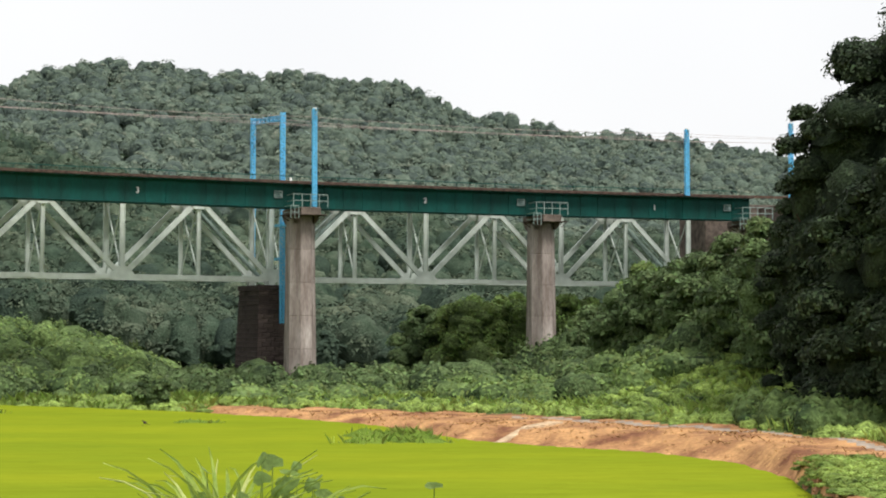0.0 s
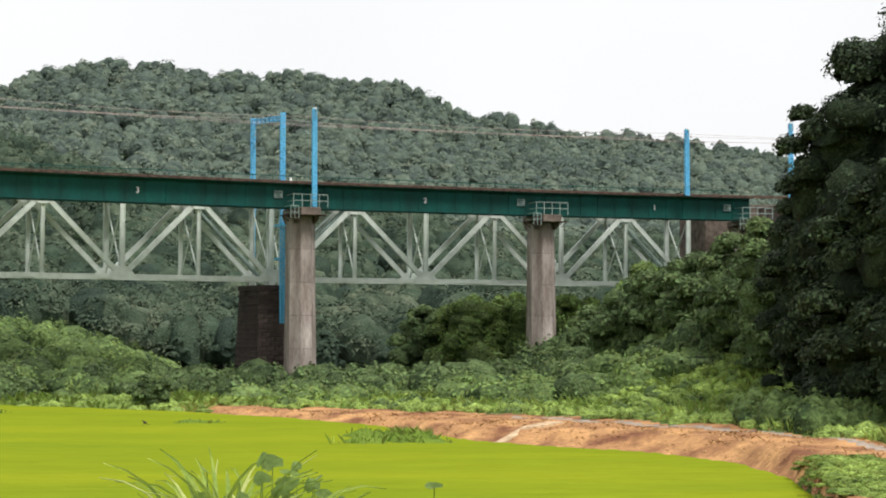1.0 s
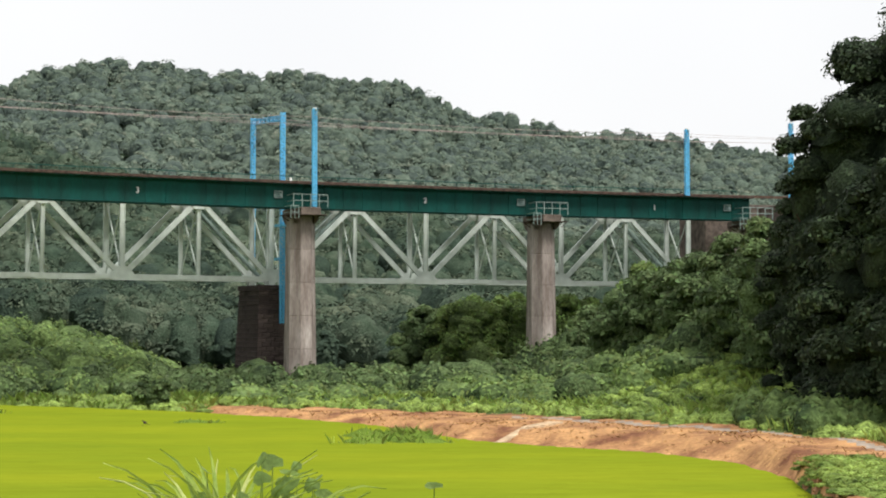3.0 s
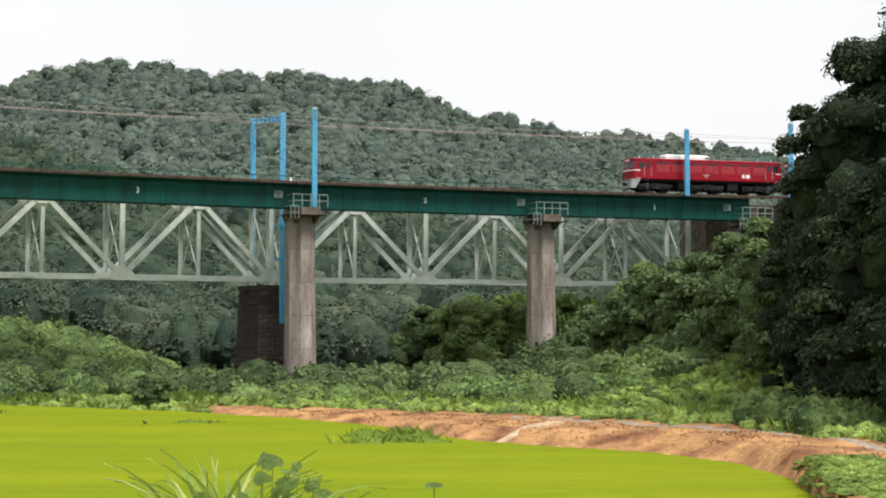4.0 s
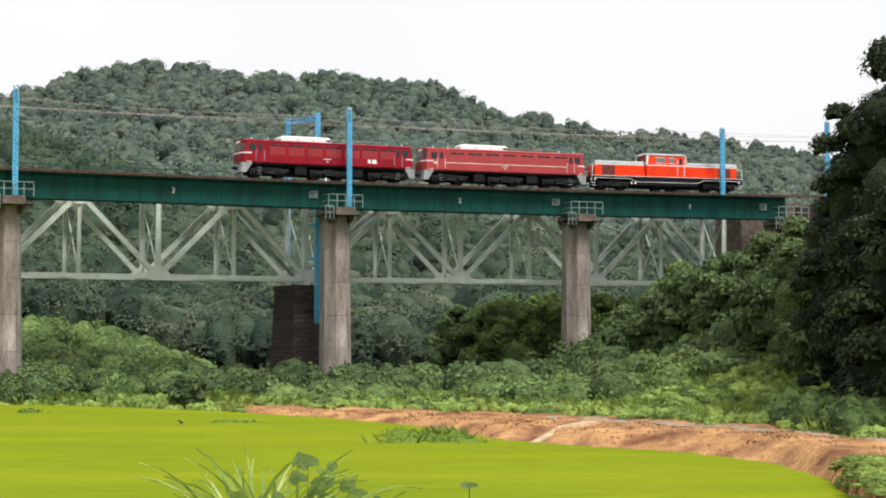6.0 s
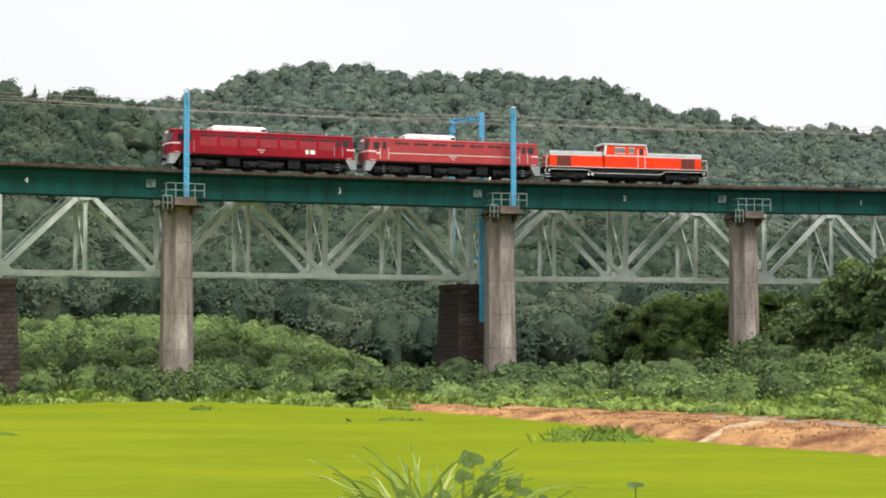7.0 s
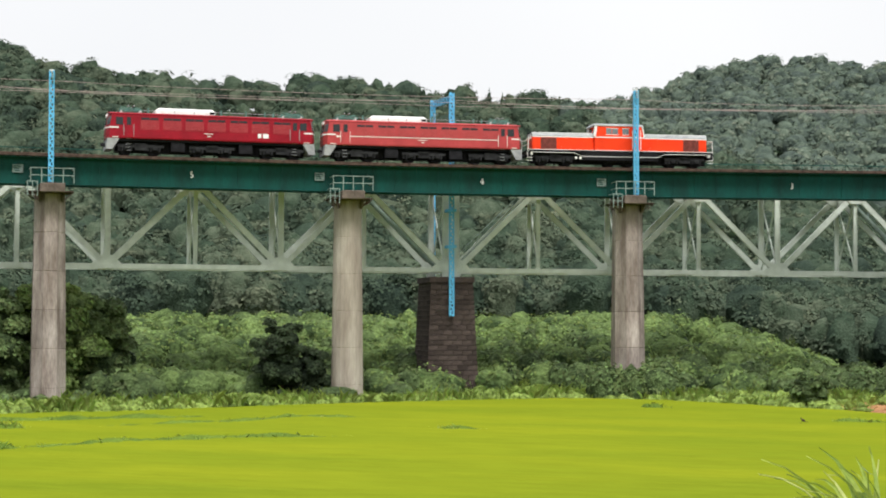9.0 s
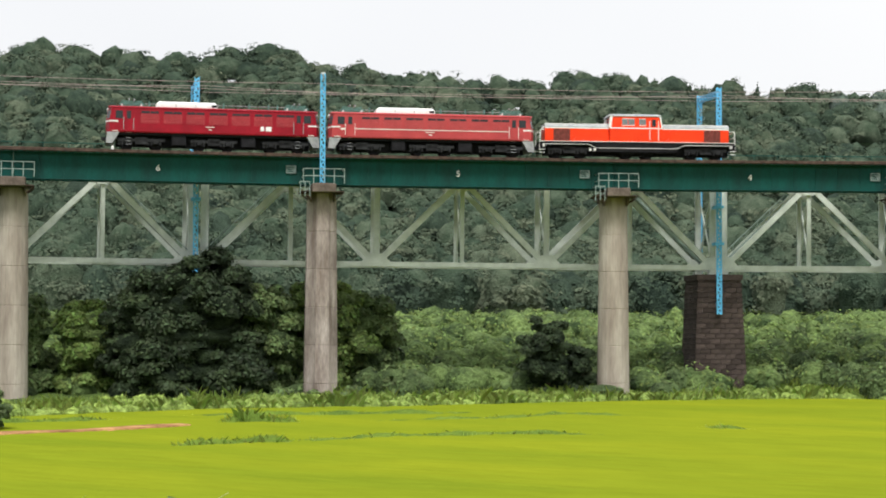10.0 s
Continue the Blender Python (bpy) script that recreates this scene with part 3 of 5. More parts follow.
def height(x, y):
    """Ground height, for arrays."""
    x, y = np.asarray(x, float), np.asarray(y, float)
    r, az = np.hypot(x, y), np.degrees(np.arctan2(x, y))
    back = np.abs(az) > 75
    ca = EYE + DIST_A * np.tan(np.radians(np.interp(az, [p[0] for p in CREST_A], [p[1] for p in CREST_A]))) - 7.2
    cb = EYE + DIST_B * np.tan(np.radians(np.interp(az, [p[0] for p in CREST_B], [p[1] for p in CREST_B]))) - 7.4
    u = np.clip((r - 240) / (DIST_A - 240), 0, 1.0)
    ha = ca * (0.55 * u + 0.45 * u * u) * np.where(r > DIST_A, np.clip(1.6 - 0.6 * r / DIST_A, 0.2, 1), 1)
    v = np.clip((r - 215) / (DIST_B - 215), 0, 1.0)
    hb = cb * (0.75 * v + 0.25 * v * v) * np.where(r > DIST_B, np.clip(2.0 - r / DIST_B, 0.0, 1), 1)
    h = np.maximum(np.maximum(ha, hb), 0)
    h = h + np.where(r > 225, 2.5 * np.sin(az * 0.55 + r * 0.021) * smooth(225, 330, r) * (1 - smooth(390, 420, r)), 0)
    # the wooded spur that carries the near end of the line
    spur = smooth(1.5, 11.0, az) * smooth(98, 150, r) * (1 - smooth(185, 240, r))
    h = np.maximum(h, 7.5 * spur)
    h = h + 14.5 * np.exp(-(((az - 22) / 8) ** 2)) * smooth(90, 130, r) * (1 - smooth(260, 330, r))
    # bank below the camera
    h = np.maximum(h, 5.25 * (1 - smooth(13, 30, r)))
    # kudzu slope on the far side of the piers
    h = np.maximum(h, 5.2 * smooth(142, 192, r) * (1 - smooth(-14.5, -8.5, az)) * (1 - smooth(205, 235, r)))
    # the low farm track bank to the right of the rice
    h = np.maximum(h, np.interp(az, BANK_AZ, BANK_H) * smooth(0, 4.5, r - edge(az)) * (1 - smooth(150, 190, r)))
    # bumps of the rough ground
    h = h + 0.12 * np.sin(x * 0.9) * np.cos(y * 0.7 + x * 0.2) * smooth(1, 6, r - edge(az))
    return np.where(back & (r > 40), 2 + 0.02 * r, h)


M["soil"] = mat("grassy_soil", (0.075, 0.12, 0.025), 0.95, vary=0.3, scale=0.25, bump=0.6, col2=(0.045, 0.07, 0.018))
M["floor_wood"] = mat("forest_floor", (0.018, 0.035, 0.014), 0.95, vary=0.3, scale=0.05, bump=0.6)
M["dry"] = mat("dry_mown_grass_and_earth", (0.42, 0.235, 0.10), 0.95, vary=0.25, scale=0.45, bump=0.9, col2=(0.17, 0.072, 0.038))
M["gravel"] = mat("pale_gravel", (0.31, 0.26, 0.21), 0.95, vary=0.2, scale=1.5, bump=0.6)
M["rice"] = mat("bright_rice", (0.200, 0.234, 0.014), 0.95, spec=0.0, vary=0.07, scale=0.13, col2=(0.162, 0.212, 0.014), bump=0.5, deep=0.15, stretch=(0.3, 1, 1))
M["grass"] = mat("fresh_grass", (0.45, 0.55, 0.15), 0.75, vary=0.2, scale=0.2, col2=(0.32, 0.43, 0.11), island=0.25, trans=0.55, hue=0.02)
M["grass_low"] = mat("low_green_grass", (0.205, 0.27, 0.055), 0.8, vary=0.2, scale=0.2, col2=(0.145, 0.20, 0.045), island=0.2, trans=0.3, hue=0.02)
M["kudzu"] = mat("kudzu_leaves", (0.19, 0.26, 0.075), 0.7, vary=0.2, scale=0.2, col2=(0.085, 0.13, 0.042), island=0.25, trans=0.25, hue=0.02)
# leaf_dark: shade within the tall trees is put into the leaf colour
M["leaf_dark"] = mat("shade_dark_evergreen_leaves", (0.044, 0.064, 0.028), 0.6, vary=0.25, scale=0.4, col2=(0.017, 0.027, 0.015), island=0.4, trans=0.12, hue=0.02)
M["leaf_mid"] = mat("green_leaves", (0.125, 0.175, 0.062), 0.6, vary=0.25, scale=0.2, col2=(0.07, 0.105, 0.042), island=0.4, trans=0.2, hue=0.02)
M["leaf_light"] = mat("light_green_leaves", (0.165, 0.225, 0.068), 0.6, vary=0.2, scale=0.25, col2=(0.10, 0.165, 0.034), island=0.4, trans=0.25, hue=0.02)
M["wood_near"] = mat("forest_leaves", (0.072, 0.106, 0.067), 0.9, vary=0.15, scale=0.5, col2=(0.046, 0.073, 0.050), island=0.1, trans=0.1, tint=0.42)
# wood_far has haze mixed into its colour: paler and bluer than wood_near
M["wood_far"] = mat("haze_tinted_leaves", (0.128, 0.170, 0.124), 0.9, vary=0.15, scale=0.3, col2=(0.092, 0.128, 0.104), island=0.1, trans=0.1, tint=0.3)
# all core_ materials: shade of the leaf gaps painted in as dark noise
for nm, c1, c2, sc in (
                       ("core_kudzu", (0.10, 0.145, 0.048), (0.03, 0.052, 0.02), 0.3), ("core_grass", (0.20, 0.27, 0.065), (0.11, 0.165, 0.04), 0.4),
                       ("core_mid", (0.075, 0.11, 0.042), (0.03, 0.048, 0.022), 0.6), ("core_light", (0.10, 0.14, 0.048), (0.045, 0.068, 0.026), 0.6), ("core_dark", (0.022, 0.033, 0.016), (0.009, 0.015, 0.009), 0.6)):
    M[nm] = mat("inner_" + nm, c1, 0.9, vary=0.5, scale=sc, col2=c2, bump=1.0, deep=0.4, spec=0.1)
# core_far carries the painted haze too, paler and bluer than core_near
M["core_far"] = mat("hazed_gap_shaded_crowns", (0.098, 0.128, 0.106), 0.9, vary=0.25, scale=0.35, col2=(0.056, 0.078, 0.070), bump=1.0, deep=0.5, spec=0.05, tint=0.34)
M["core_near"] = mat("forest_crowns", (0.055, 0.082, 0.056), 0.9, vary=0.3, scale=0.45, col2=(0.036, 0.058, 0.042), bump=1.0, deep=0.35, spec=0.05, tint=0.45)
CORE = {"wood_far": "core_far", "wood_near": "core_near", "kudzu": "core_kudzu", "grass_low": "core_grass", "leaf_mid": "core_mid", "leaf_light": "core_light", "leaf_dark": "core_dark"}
M["bark"] = mat("dark_bark", (0.07, 0.05, 0.035), 0.95, vary=0.3, scale=2.0, bump=0.6)
M["straw"] = mat("straw", (0.5, 0.31, 0.14), 0.9, vary=0.2, scale=1.0, island=0.3)
M["yellow"] = mat("yellow_petals", (0.75, 0.5, 0.03), 0.7, vary=0.1, scale=2.0)

azs = np.concatenate([np.arange(-60, 30, 0.3), np.arange(30, 300, 6.0)])
rs = np.concatenate([[0.01], np.geomspace(4, 56, 24), np.arange(57, 150, 0.9), np.geomspace(152, 800, 70), np.geomspace(850, 4500, 12)])
AZ, RS = np.meshgrid(np.radians(azs), rs, indexing="ij")
GX, GY = RS * np.sin(AZ), RS * np.cos(AZ)
gv = np.stack([GX, GY, height(GX, GY)], -1).reshape(-1, 3)
na, nr = len(azs), len(rs)
i, j = np.meshgrid(np.arange(na), np.arange(nr - 1), indexing="ij")
i2 = (i + 1) % na
gf = np.stack([i * nr + j, i * nr + j + 1, i2 * nr + j + 1, i2 * nr + j], -1).reshape(-1, 4)
ground = mesh_of("ground", gv, gf, M["soil"])
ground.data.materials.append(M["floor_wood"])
cen = gv[gf].mean(1)
dist, caz = np.hypot(cen[:, 0], cen[:, 1]), np.degrees(np.arctan2(cen[:, 0], cen[:, 1]))
road = np.interp(caz, ROAD_AZ, ROAD_D)
wob = 0.8 * np.sin(cen[:, 0] * 1.3) + 0.5 * np.sin(cen[:, 0] * 3.1 + 1)
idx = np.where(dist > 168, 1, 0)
idx = np.where((dist < edge(caz)) & (dist > 26) & (caz < 14.5) & (caz > -60), 4, idx)
idx = np.where((caz > -9.2) & (caz < 20) & (dist >= edge(caz)) & (dist < road + 2.2 + wob), 2, idx)
idx = np.where((caz > 2.5) & (caz < 20) & (np.abs(dist - road) < 0.75), 3, idx)
for m in ("dry", "gravel", "soil"):
    ground.data.materials.append(M[m])
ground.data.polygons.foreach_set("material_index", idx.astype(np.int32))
ground.data.polygons.foreach_set("use_smooth", np.ones(len(gf), bool))
tagged(ground, "grassy valley ground rising to wooded hills", "ground", kind="structure")


# ---- leaves, blades and crowns: thousands of small faces in one mesh ----
RNG = np.random.default_rng(7)


def leaves(centres, normals, size, spread=0.9, slim=0.62, tri=False):
    """Diamond-shaped leaves or leaf clusters at the centres, turned roughly to the normals."""
    n = len(centres)
    nn = normals + RNG.normal(0, spread, (n, 3)) * 0.6
    nn /= np.linalg.norm(nn, axis=1, keepdims=True) + 1e-9
    u = np.cross(nn, RNG.normal(0, 1, (n, 3)))
    u /= np.linalg.norm(u, axis=1, keepdims=True) + 1e-9
    v = np.cross(nn, u)
    s = (size * RNG.uniform(0.6, 1.4, n))[:, None] if np.ndim(size) == 0 else (size * RNG.uniform(0.6, 1.4, n))[:, None]
    bend = nn * s * 0.25
    if tri:
        V = np.stack([centres - u * s - bend, centres + v * s * slim, centres + u * s * 0.6 - v * s * slim - bend], 1).reshape(-1, 3)
        return V, np.arange(3 * n).reshape(-1, 3)
    V = np.stack([centres - u * s - bend, centres + v * s * slim, centres + u * s - bend, centres - v * s * slim], 1).reshape(-1, 3)
    return V, np.arange(4 * n).reshape(-1, 4)


def lump_points(centres, radii, per, low=-0.2):
    """Points and normals on the upper shells of ellipsoidal lumps."""
    n = len(centres)
    d = RNG.normal(0, 1, (n, per, 3))
    d /= np.linalg.norm(d, axis=2, keepdims=True)
    d[..., 2] = np.where(d[..., 2] < low, -d[..., 2], d[..., 2])
    rr = RNG.uniform(0.72, 1.06, (n, per, 1))
    P = centres[:, None] + d * radii[:, None] * rr
    return P.reshape(-1, 3), d.reshape(-1, 3)


def unit_ico(sub, facing):
    """A ball of triangles; with facing, only what can be seen from the field."""
    bm = bmesh.new()
    bmesh.ops.create_icosphere(bm, subdivisions=sub, radius=1.0)
    v = np.array([q.co[:] for q in bm.verts])
    f = np.array([[q.index for q in p.verts] for p in bm.faces])
    bm.free()
    c = v[f].mean(1)
    keep = (c[:, 2] > -0.5) & ((c[:, 1] < 0.3) | (not facing))
    f = f[keep]
    used = np.unique(f)
    back = np.zeros(len(v), int)
    back[used] = np.arange(len(used))
    return v[used], back[f]


SMALL, ICO, FINE = unit_ico(1, False), unit_ico(2, False), unit_ico(2, True)


def cores(name, centres, radii, material, parent=None, rough=0.1, ball=None, az=None, flat=1.0, tint=None):
    """Dense inner foliage: lumpy smooth bodies."""
    v, f = ball or ICO
    n, m = len(centres), len(v)
    # lumps at two sizes
    k = np.ones((n, m))
    vd = v * np.array([1, 1, flat])
    vd = (vd / np.linalg.norm(vd, axis=1, keepdims=True)).T.astype(np.float32)
    for cnt, amp, sharp in ((6, 1.2, 4), (20, 0.9, 10), (64, 0.8, 26)):
        d = RNG.normal(0, 1, (n, cnt, 3)).astype(np.float32)
        d /= np.linalg.norm(d, axis=2, keepdims=True)
        near = (d @ vd).max(1)
        k += rough * amp * ((near - near.mean(1, keepdims=True)) * sharp).clip(-1.5, 1.2)
    W = v[None] * k[..., None]
    if az is not None:
        c, s = np.cos(np.radians(-az))[:, None], np.sin(np.radians(-az))[:, None]
        W = np.stack([W[..., 0] * c - W[..., 1] * s, W[..., 0] * s + W[..., 1] * c, W[..., 2]], -1)
    V = centres[:, None] + W * radii[:, None]
    F = f[None] + (np.arange(n) * m)[:, None, None]
    ob = mesh_of(name, V.reshape(-1, 3), F.reshape(-1, 3), material, parent)
    ob.data.polygons.foreach_set("use_smooth", np.ones(len(ob.data.polygons), bool))
    if tint is not None:
        set_tint(ob, np.repeat(tint, m))
    return ob


def set_tint(ob, values):
    ob.data.attributes.new("tint", "FLOAT", "POINT").data.foreach_set("value", np.asarray(values, np.float32))


def scatter(az0, az1, r0, r1, n):
    az = RNG.uniform(az0, az1, n)
    r = np.sqrt(RNG.uniform(r0 * r0, r1 * r1, n))
    x, y = r * np.sin(np.radians(az)), r * np.cos(np.radians(az))
    return az, r, x, y


def forest(name, label, az0, az1, r0, r1, n, rad, hgt, lobes, per, size, material):
    """Woods: each tree a body with leaf-gap shade in its colour, under flat-topped lobes of leaf clusters."""
    az, r, x, y = scatter(az0, az1, r0, r1, n)
    z = height(x, y)
    # what stands wholly behind the near ridge is left out
    k = (r < DIST_B + 8) | (np.degrees(np.arctan2(z + hgt - EYE, r)) > crest_b(az))
    az, r, x, y, z = az[k], r[k], x[k], y[k], z[k]
    n = len(az)
    tint = RNG.beta(2.0, 2.4, n)
    ra = rad * RNG.uniform(0.6, 1.4, n)
    hh = hgt * RNG.uniform(0.75, 1.15, n) * (0.75 + 0.25 * ra / rad)
    C = np.stack([x, y, z + hh * 0.42], -1)
    R = np.stack([ra, ra * RNG.uniform(0.85, 1.15, n), hh * 0.55], -1)
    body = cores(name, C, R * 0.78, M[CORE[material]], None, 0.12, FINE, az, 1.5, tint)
    tagged(body, label, "forest", kind="stuff")
    # lobes on the side of the crown that the field sees, and on its top
    d = RNG.normal(0, 1, (n, lobes, 3))
    out = -C / np.linalg.norm(C, axis=1, keepdims=True)
    d += out[:, None] * 0.7
    d[..., 2] = np.abs(d[..., 2]) * 1.1 - 0.35
    d /= np.linalg.norm(d, axis=2, keepdims=True)
    LC = C[:, None] + d * R[:, None] * RNG.uniform(0.72, 0.92, (n, lobes, 1))
    lr = ra[:, None] * RNG.uniform(0.3, 0.55, (n, lobes))
    e = RNG.normal(0, 1, (n, lobes, per, 3))
    e /= np.linalg.norm(e, axis=3, keepdims=True)
    e[..., 2] = np.abs(e[..., 2]) - 0.12
    P = LC[:, :, None] + e * lr[:, :, None, None] * np.array([1.0, 1.0, 0.62]) * RNG.uniform(0.8, 1.08, (n, lobes, per, 1))
    N = e + np.array([0, 0, 0.35]) + 0.3 * d[:, :, None]
    V, F = leaves(P.reshape(-1, 3), N.reshape(-1, 3), size, 0.22, 0.75, True)
    ob = mesh_of("forest_leaves", V, F, M[material])
    lobe_tint = np.clip(tint[:, None] + RNG.normal(0, 0.09, (n, lobes)), 0, 1)
    set_tint(ob, np.repeat(lobe_tint.ravel(), per * 3))
    return tagged(ob, "leaf clusters of the " + label, "foliage", kind="stuff")


def crest_b(az):
    return np.interp(az, [p[0] for p in CREST_B], [p[1] for p in CREST_B])


forest("far_forest", "green wooded hill far behind the bridges, haze painted into its colour", -19, 16.5, 415, 742, 3900, 3.7, 8.2, 7, 16, 0.5, "wood_far")
forest("forest", "dense dark green woods on the valley side", -50, -9, 266, 442, 2200, 3.7, 8.6, 8, 24, 0.36, "wood_near")
forest("forest", "dense green woods on the far river bank", -12, 16, 266, 425, 1200, 3.7, 8.6, 8, 24, 0.36, "wood_near")
forest("river_woods", "dense layered trees along the far river bank", -50, 14, 203, 268, 1150, 3.3, 8.6, 14, 36, 0.27, "wood_near")
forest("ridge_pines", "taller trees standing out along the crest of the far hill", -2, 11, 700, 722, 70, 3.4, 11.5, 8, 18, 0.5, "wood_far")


# ---- kudzu and bushes between the rice and the river ----
def thicket(name, label, az0, az1, r0, r1, n, rad, hgt, per, size, material, keep=None, lift=0.0):
    az, r, x, y = scatter(az0, az1, r0, r1, n)
    if keep is not None:
        k = keep(az, r)
        x, y = x[k], y[k]
    m = len(x)
    ra = rad * RNG.uniform(0.5, 1.5, m)
    hh = hgt * RNG.uniform(0.5, 1.5, m)
    C = np.stack([x, y, height(x, y) + lift + hh * 0.25], -1)
    P, N = lump_points(C, np.stack([ra, ra, hh], -1), per, -0.1)
    V, F = leaves(P, N, size * 1.1, 0.42, 0.62, True)
    ob = tagged(mesh_of(name, V, F, M[material]), label, "bushes", kind="stuff")
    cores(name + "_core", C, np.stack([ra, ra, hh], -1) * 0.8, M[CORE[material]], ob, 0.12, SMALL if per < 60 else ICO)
    return ob


M["stubble"] = mat("dead_brown_stalks", (0.16, 0.065, 0.035), 0.95, vary=0.2, scale=1.0, island=0.3)


def in_road(az, r):
    return (az > -9.2) & (az < 20) & (r > edge(az) - 0.5) & (r < np.interp(az, ROAD_AZ, ROAD_D) + 2.4)


embankment(-75, 76, "grassy railway embankment behind the trees")
embankment(-330, -266, "grassy railway embankment at the valley end")
abutment(-79.6)
far_abutment(JOINTS[5] - 0.9)

thicket("kudzu_thicket", "bright green kudzu-covered bushes along the river bank", -50, -9.5, 146, 208, 1300, 2.1, 1.6, 80, 0.22, "kudzu", lambda az, r: r > edge(az) + 9)
thicket("bush_row", "darker green bushes along the foot of the kudzu slope", -50, -6, 140, 172, 190, 1.7, 1.7, 110, 0.24, "leaf_mid", lambda az, r: r > edge(az) + 8)
thicket("kudzu_thicket", "green bushes below the bridge by the river", -11, 3.5, 132, 172, 380, 1.7, 0.85, 80, 0.22, "kudzu", lambda az, r: r > edge(az) + 14)
thicket("bush_row", "dark green bushes round the foot of the piers", -10, 2, 138, 162, 70, 2.1, 1.7, 130, 0.25, "leaf_mid")
thicket("kudzu_thicket", "green climbing plants on the spur below the line", 0, 17, 112, 185, 800, 1.9, 1.2, 85, 0.24, "kudzu", lambda az, r: r > 120)
thicket("bush_row", "mixed green bushes on the spur below the line", 0.5, 17, 118, 180, 150, 2.2, 1.8, 150, 0.25, "leaf_mid")
thicket("weed_row", "broad-leaved weeds along the farm track", -9, 18, 84, 128, 420, 0.8, 0.55, 45, 0.15, "kudzu", lambda az, r: r > np.interp(az, ROAD_AZ, ROAD_D) + 3.2)

for s_, n_, top_ in ((-162.75, 7, 3.2), (-131.3, 8, 1.1), (-105.6, 9, 4.4), (-213.6, 3, 0.9)):
    for k_ in range(n_):
        p_ = on(s_ - 3.5 + 7.0 * k_ / n_, -3.2 - 1.2 * (k_ % 3), 0)
        az_, d_ = math.degrees(math.atan2(p_.x, p_.y)), math.hypot(p_.x, p_.y)
        thicket("bush", "dark green bush at the foot of a pier", az_ - 0.3, az_ + 0.3, d_ - 1, d_ + 1, 4, 1.3, top_ * 0.62, 190, 0.2, "leaf_mid")


def blades(x, y, h, w, per=5, droop=0.35):
    """Tufts of grass: bent three-cornered blades."""
    n = len(x)
    z = height(x, y)
    B = np.repeat(np.stack([x, y, z - 0.03], -1), per, 0)
    m = n * per
    B[:, :2] += RNG.normal(0, 0.10, (m, 2))
    a = RNG.uniform(0, 6.283, m)
    hh = np.repeat(h, per) * RNG.uniform(0.6, 1.2, m)
    d = np.stack([np.cos(a), np.sin(a), np.zeros(m)], -1)
    side = np.stack([-np.sin(a), np.cos(a), np.zeros(m)], -1) * (w * RNG.uniform(0.7, 1.3, m))[:, None]
    up = np.array([0, 0, 1.0])
    tip = B + up * hh[:, None] + d * (hh * droop * RNG.uniform(0.2, 1.2, m))[:, None]
    mid = B + up * (hh * 0.6)[:, None] + d * (hh * droop * 0.25)[:, None]
    V = np.stack([B - side * 0.5, B + side * 0.5, mid + side * 0.45, tip, mid - side * 0.45], 1).reshape(-1, 3)
    return V, np.arange(5 * m).reshape(-1, 5)


def meadow(name, label, az0, az1, r0, r1, n, h, w, material, keep=None, per=5, droop=1.1):
    az, r, x, y = scatter(az0, az1, r0, r1, n)
    if keep is not None:
        k = keep(az, r)
        x, y = x[k], y[k]
    V, F = blades(x, y, h * RNG.uniform(0.6, 1.4, len(x)) * (0.8 + 0.35 * np.sin(x * 0.5) * np.cos(y * 0.37)), w, per, droop)
    return tagged(mesh_of(name, V, F, M[material]), label, "grass", kind="stuff")


def road_d(az):
    return np.interp(az, ROAD_AZ, ROAD_D)


def rice():
    """The closed canopy of the young rice, knee-high over the mud, with a ragged rim."""
    az = np.arange(-60, 14.4, 0.22)
    rows = 100
    f = np.linspace(0, 1, rows) ** 1.25
    A, Fr = np.meshgrid(az, f, indexing="ij")
    r0 = 44.0
    Rr = r0 + (edge(A) + 0.25 * np.sin(A * 37) - r0) * Fr
    X, Y = Rr * np.sin(np.radians(A)), Rr * np.cos(np.radians(A))
    Z = 0.2 + RNG.normal(0, 0.014, A.shape) + 0.03 * np.sin(X * 0.35 + Y * 0.1) * np.sin(Y * 0.5)
    Z[:, -1] = -0.1
    Z[:, 0] = -0.1
    Z[0], Z[-1] = -0.1, -0.1
    V = np.stack([X, Y, Z], -1).reshape(-1, 3)
    i, j = np.meshgrid(np.arange(len(az) - 1), np.arange(rows - 1), indexing="ij")
    F = np.stack([i * rows + j, i * rows + j + 1, (i + 1) * rows + j + 1, (i + 1) * rows + j], -1).reshape(-1, 4)
    ob = mesh_of("rice_field", V, F, M["rice"])
    ob.data.polygons.foreach_set("use_smooth", np.ones(len(F), bool))
    return tagged(ob, "bright yellow-green young rice standing in the paddies", "rice field", kind="stuff")


rice()
meadow("dry_grass", "cut dry orange-brown grass on the bank", -9, 17, 60, 134, 9000, 0.13, 0.035, "straw", lambda az, r: in_road(az, r) & (np.abs(r - road_d(az)) > 1.2), 4, 1.6)
# grass: low leafy mounds with blades standing out of them
GRASS = "fresh green tall grass along the field edge"
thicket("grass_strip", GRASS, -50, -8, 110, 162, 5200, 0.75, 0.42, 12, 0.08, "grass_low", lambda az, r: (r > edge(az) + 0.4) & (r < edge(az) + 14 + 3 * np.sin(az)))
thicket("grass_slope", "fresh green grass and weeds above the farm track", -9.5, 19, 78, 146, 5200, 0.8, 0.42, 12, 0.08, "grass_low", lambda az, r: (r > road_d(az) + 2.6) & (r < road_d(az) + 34))
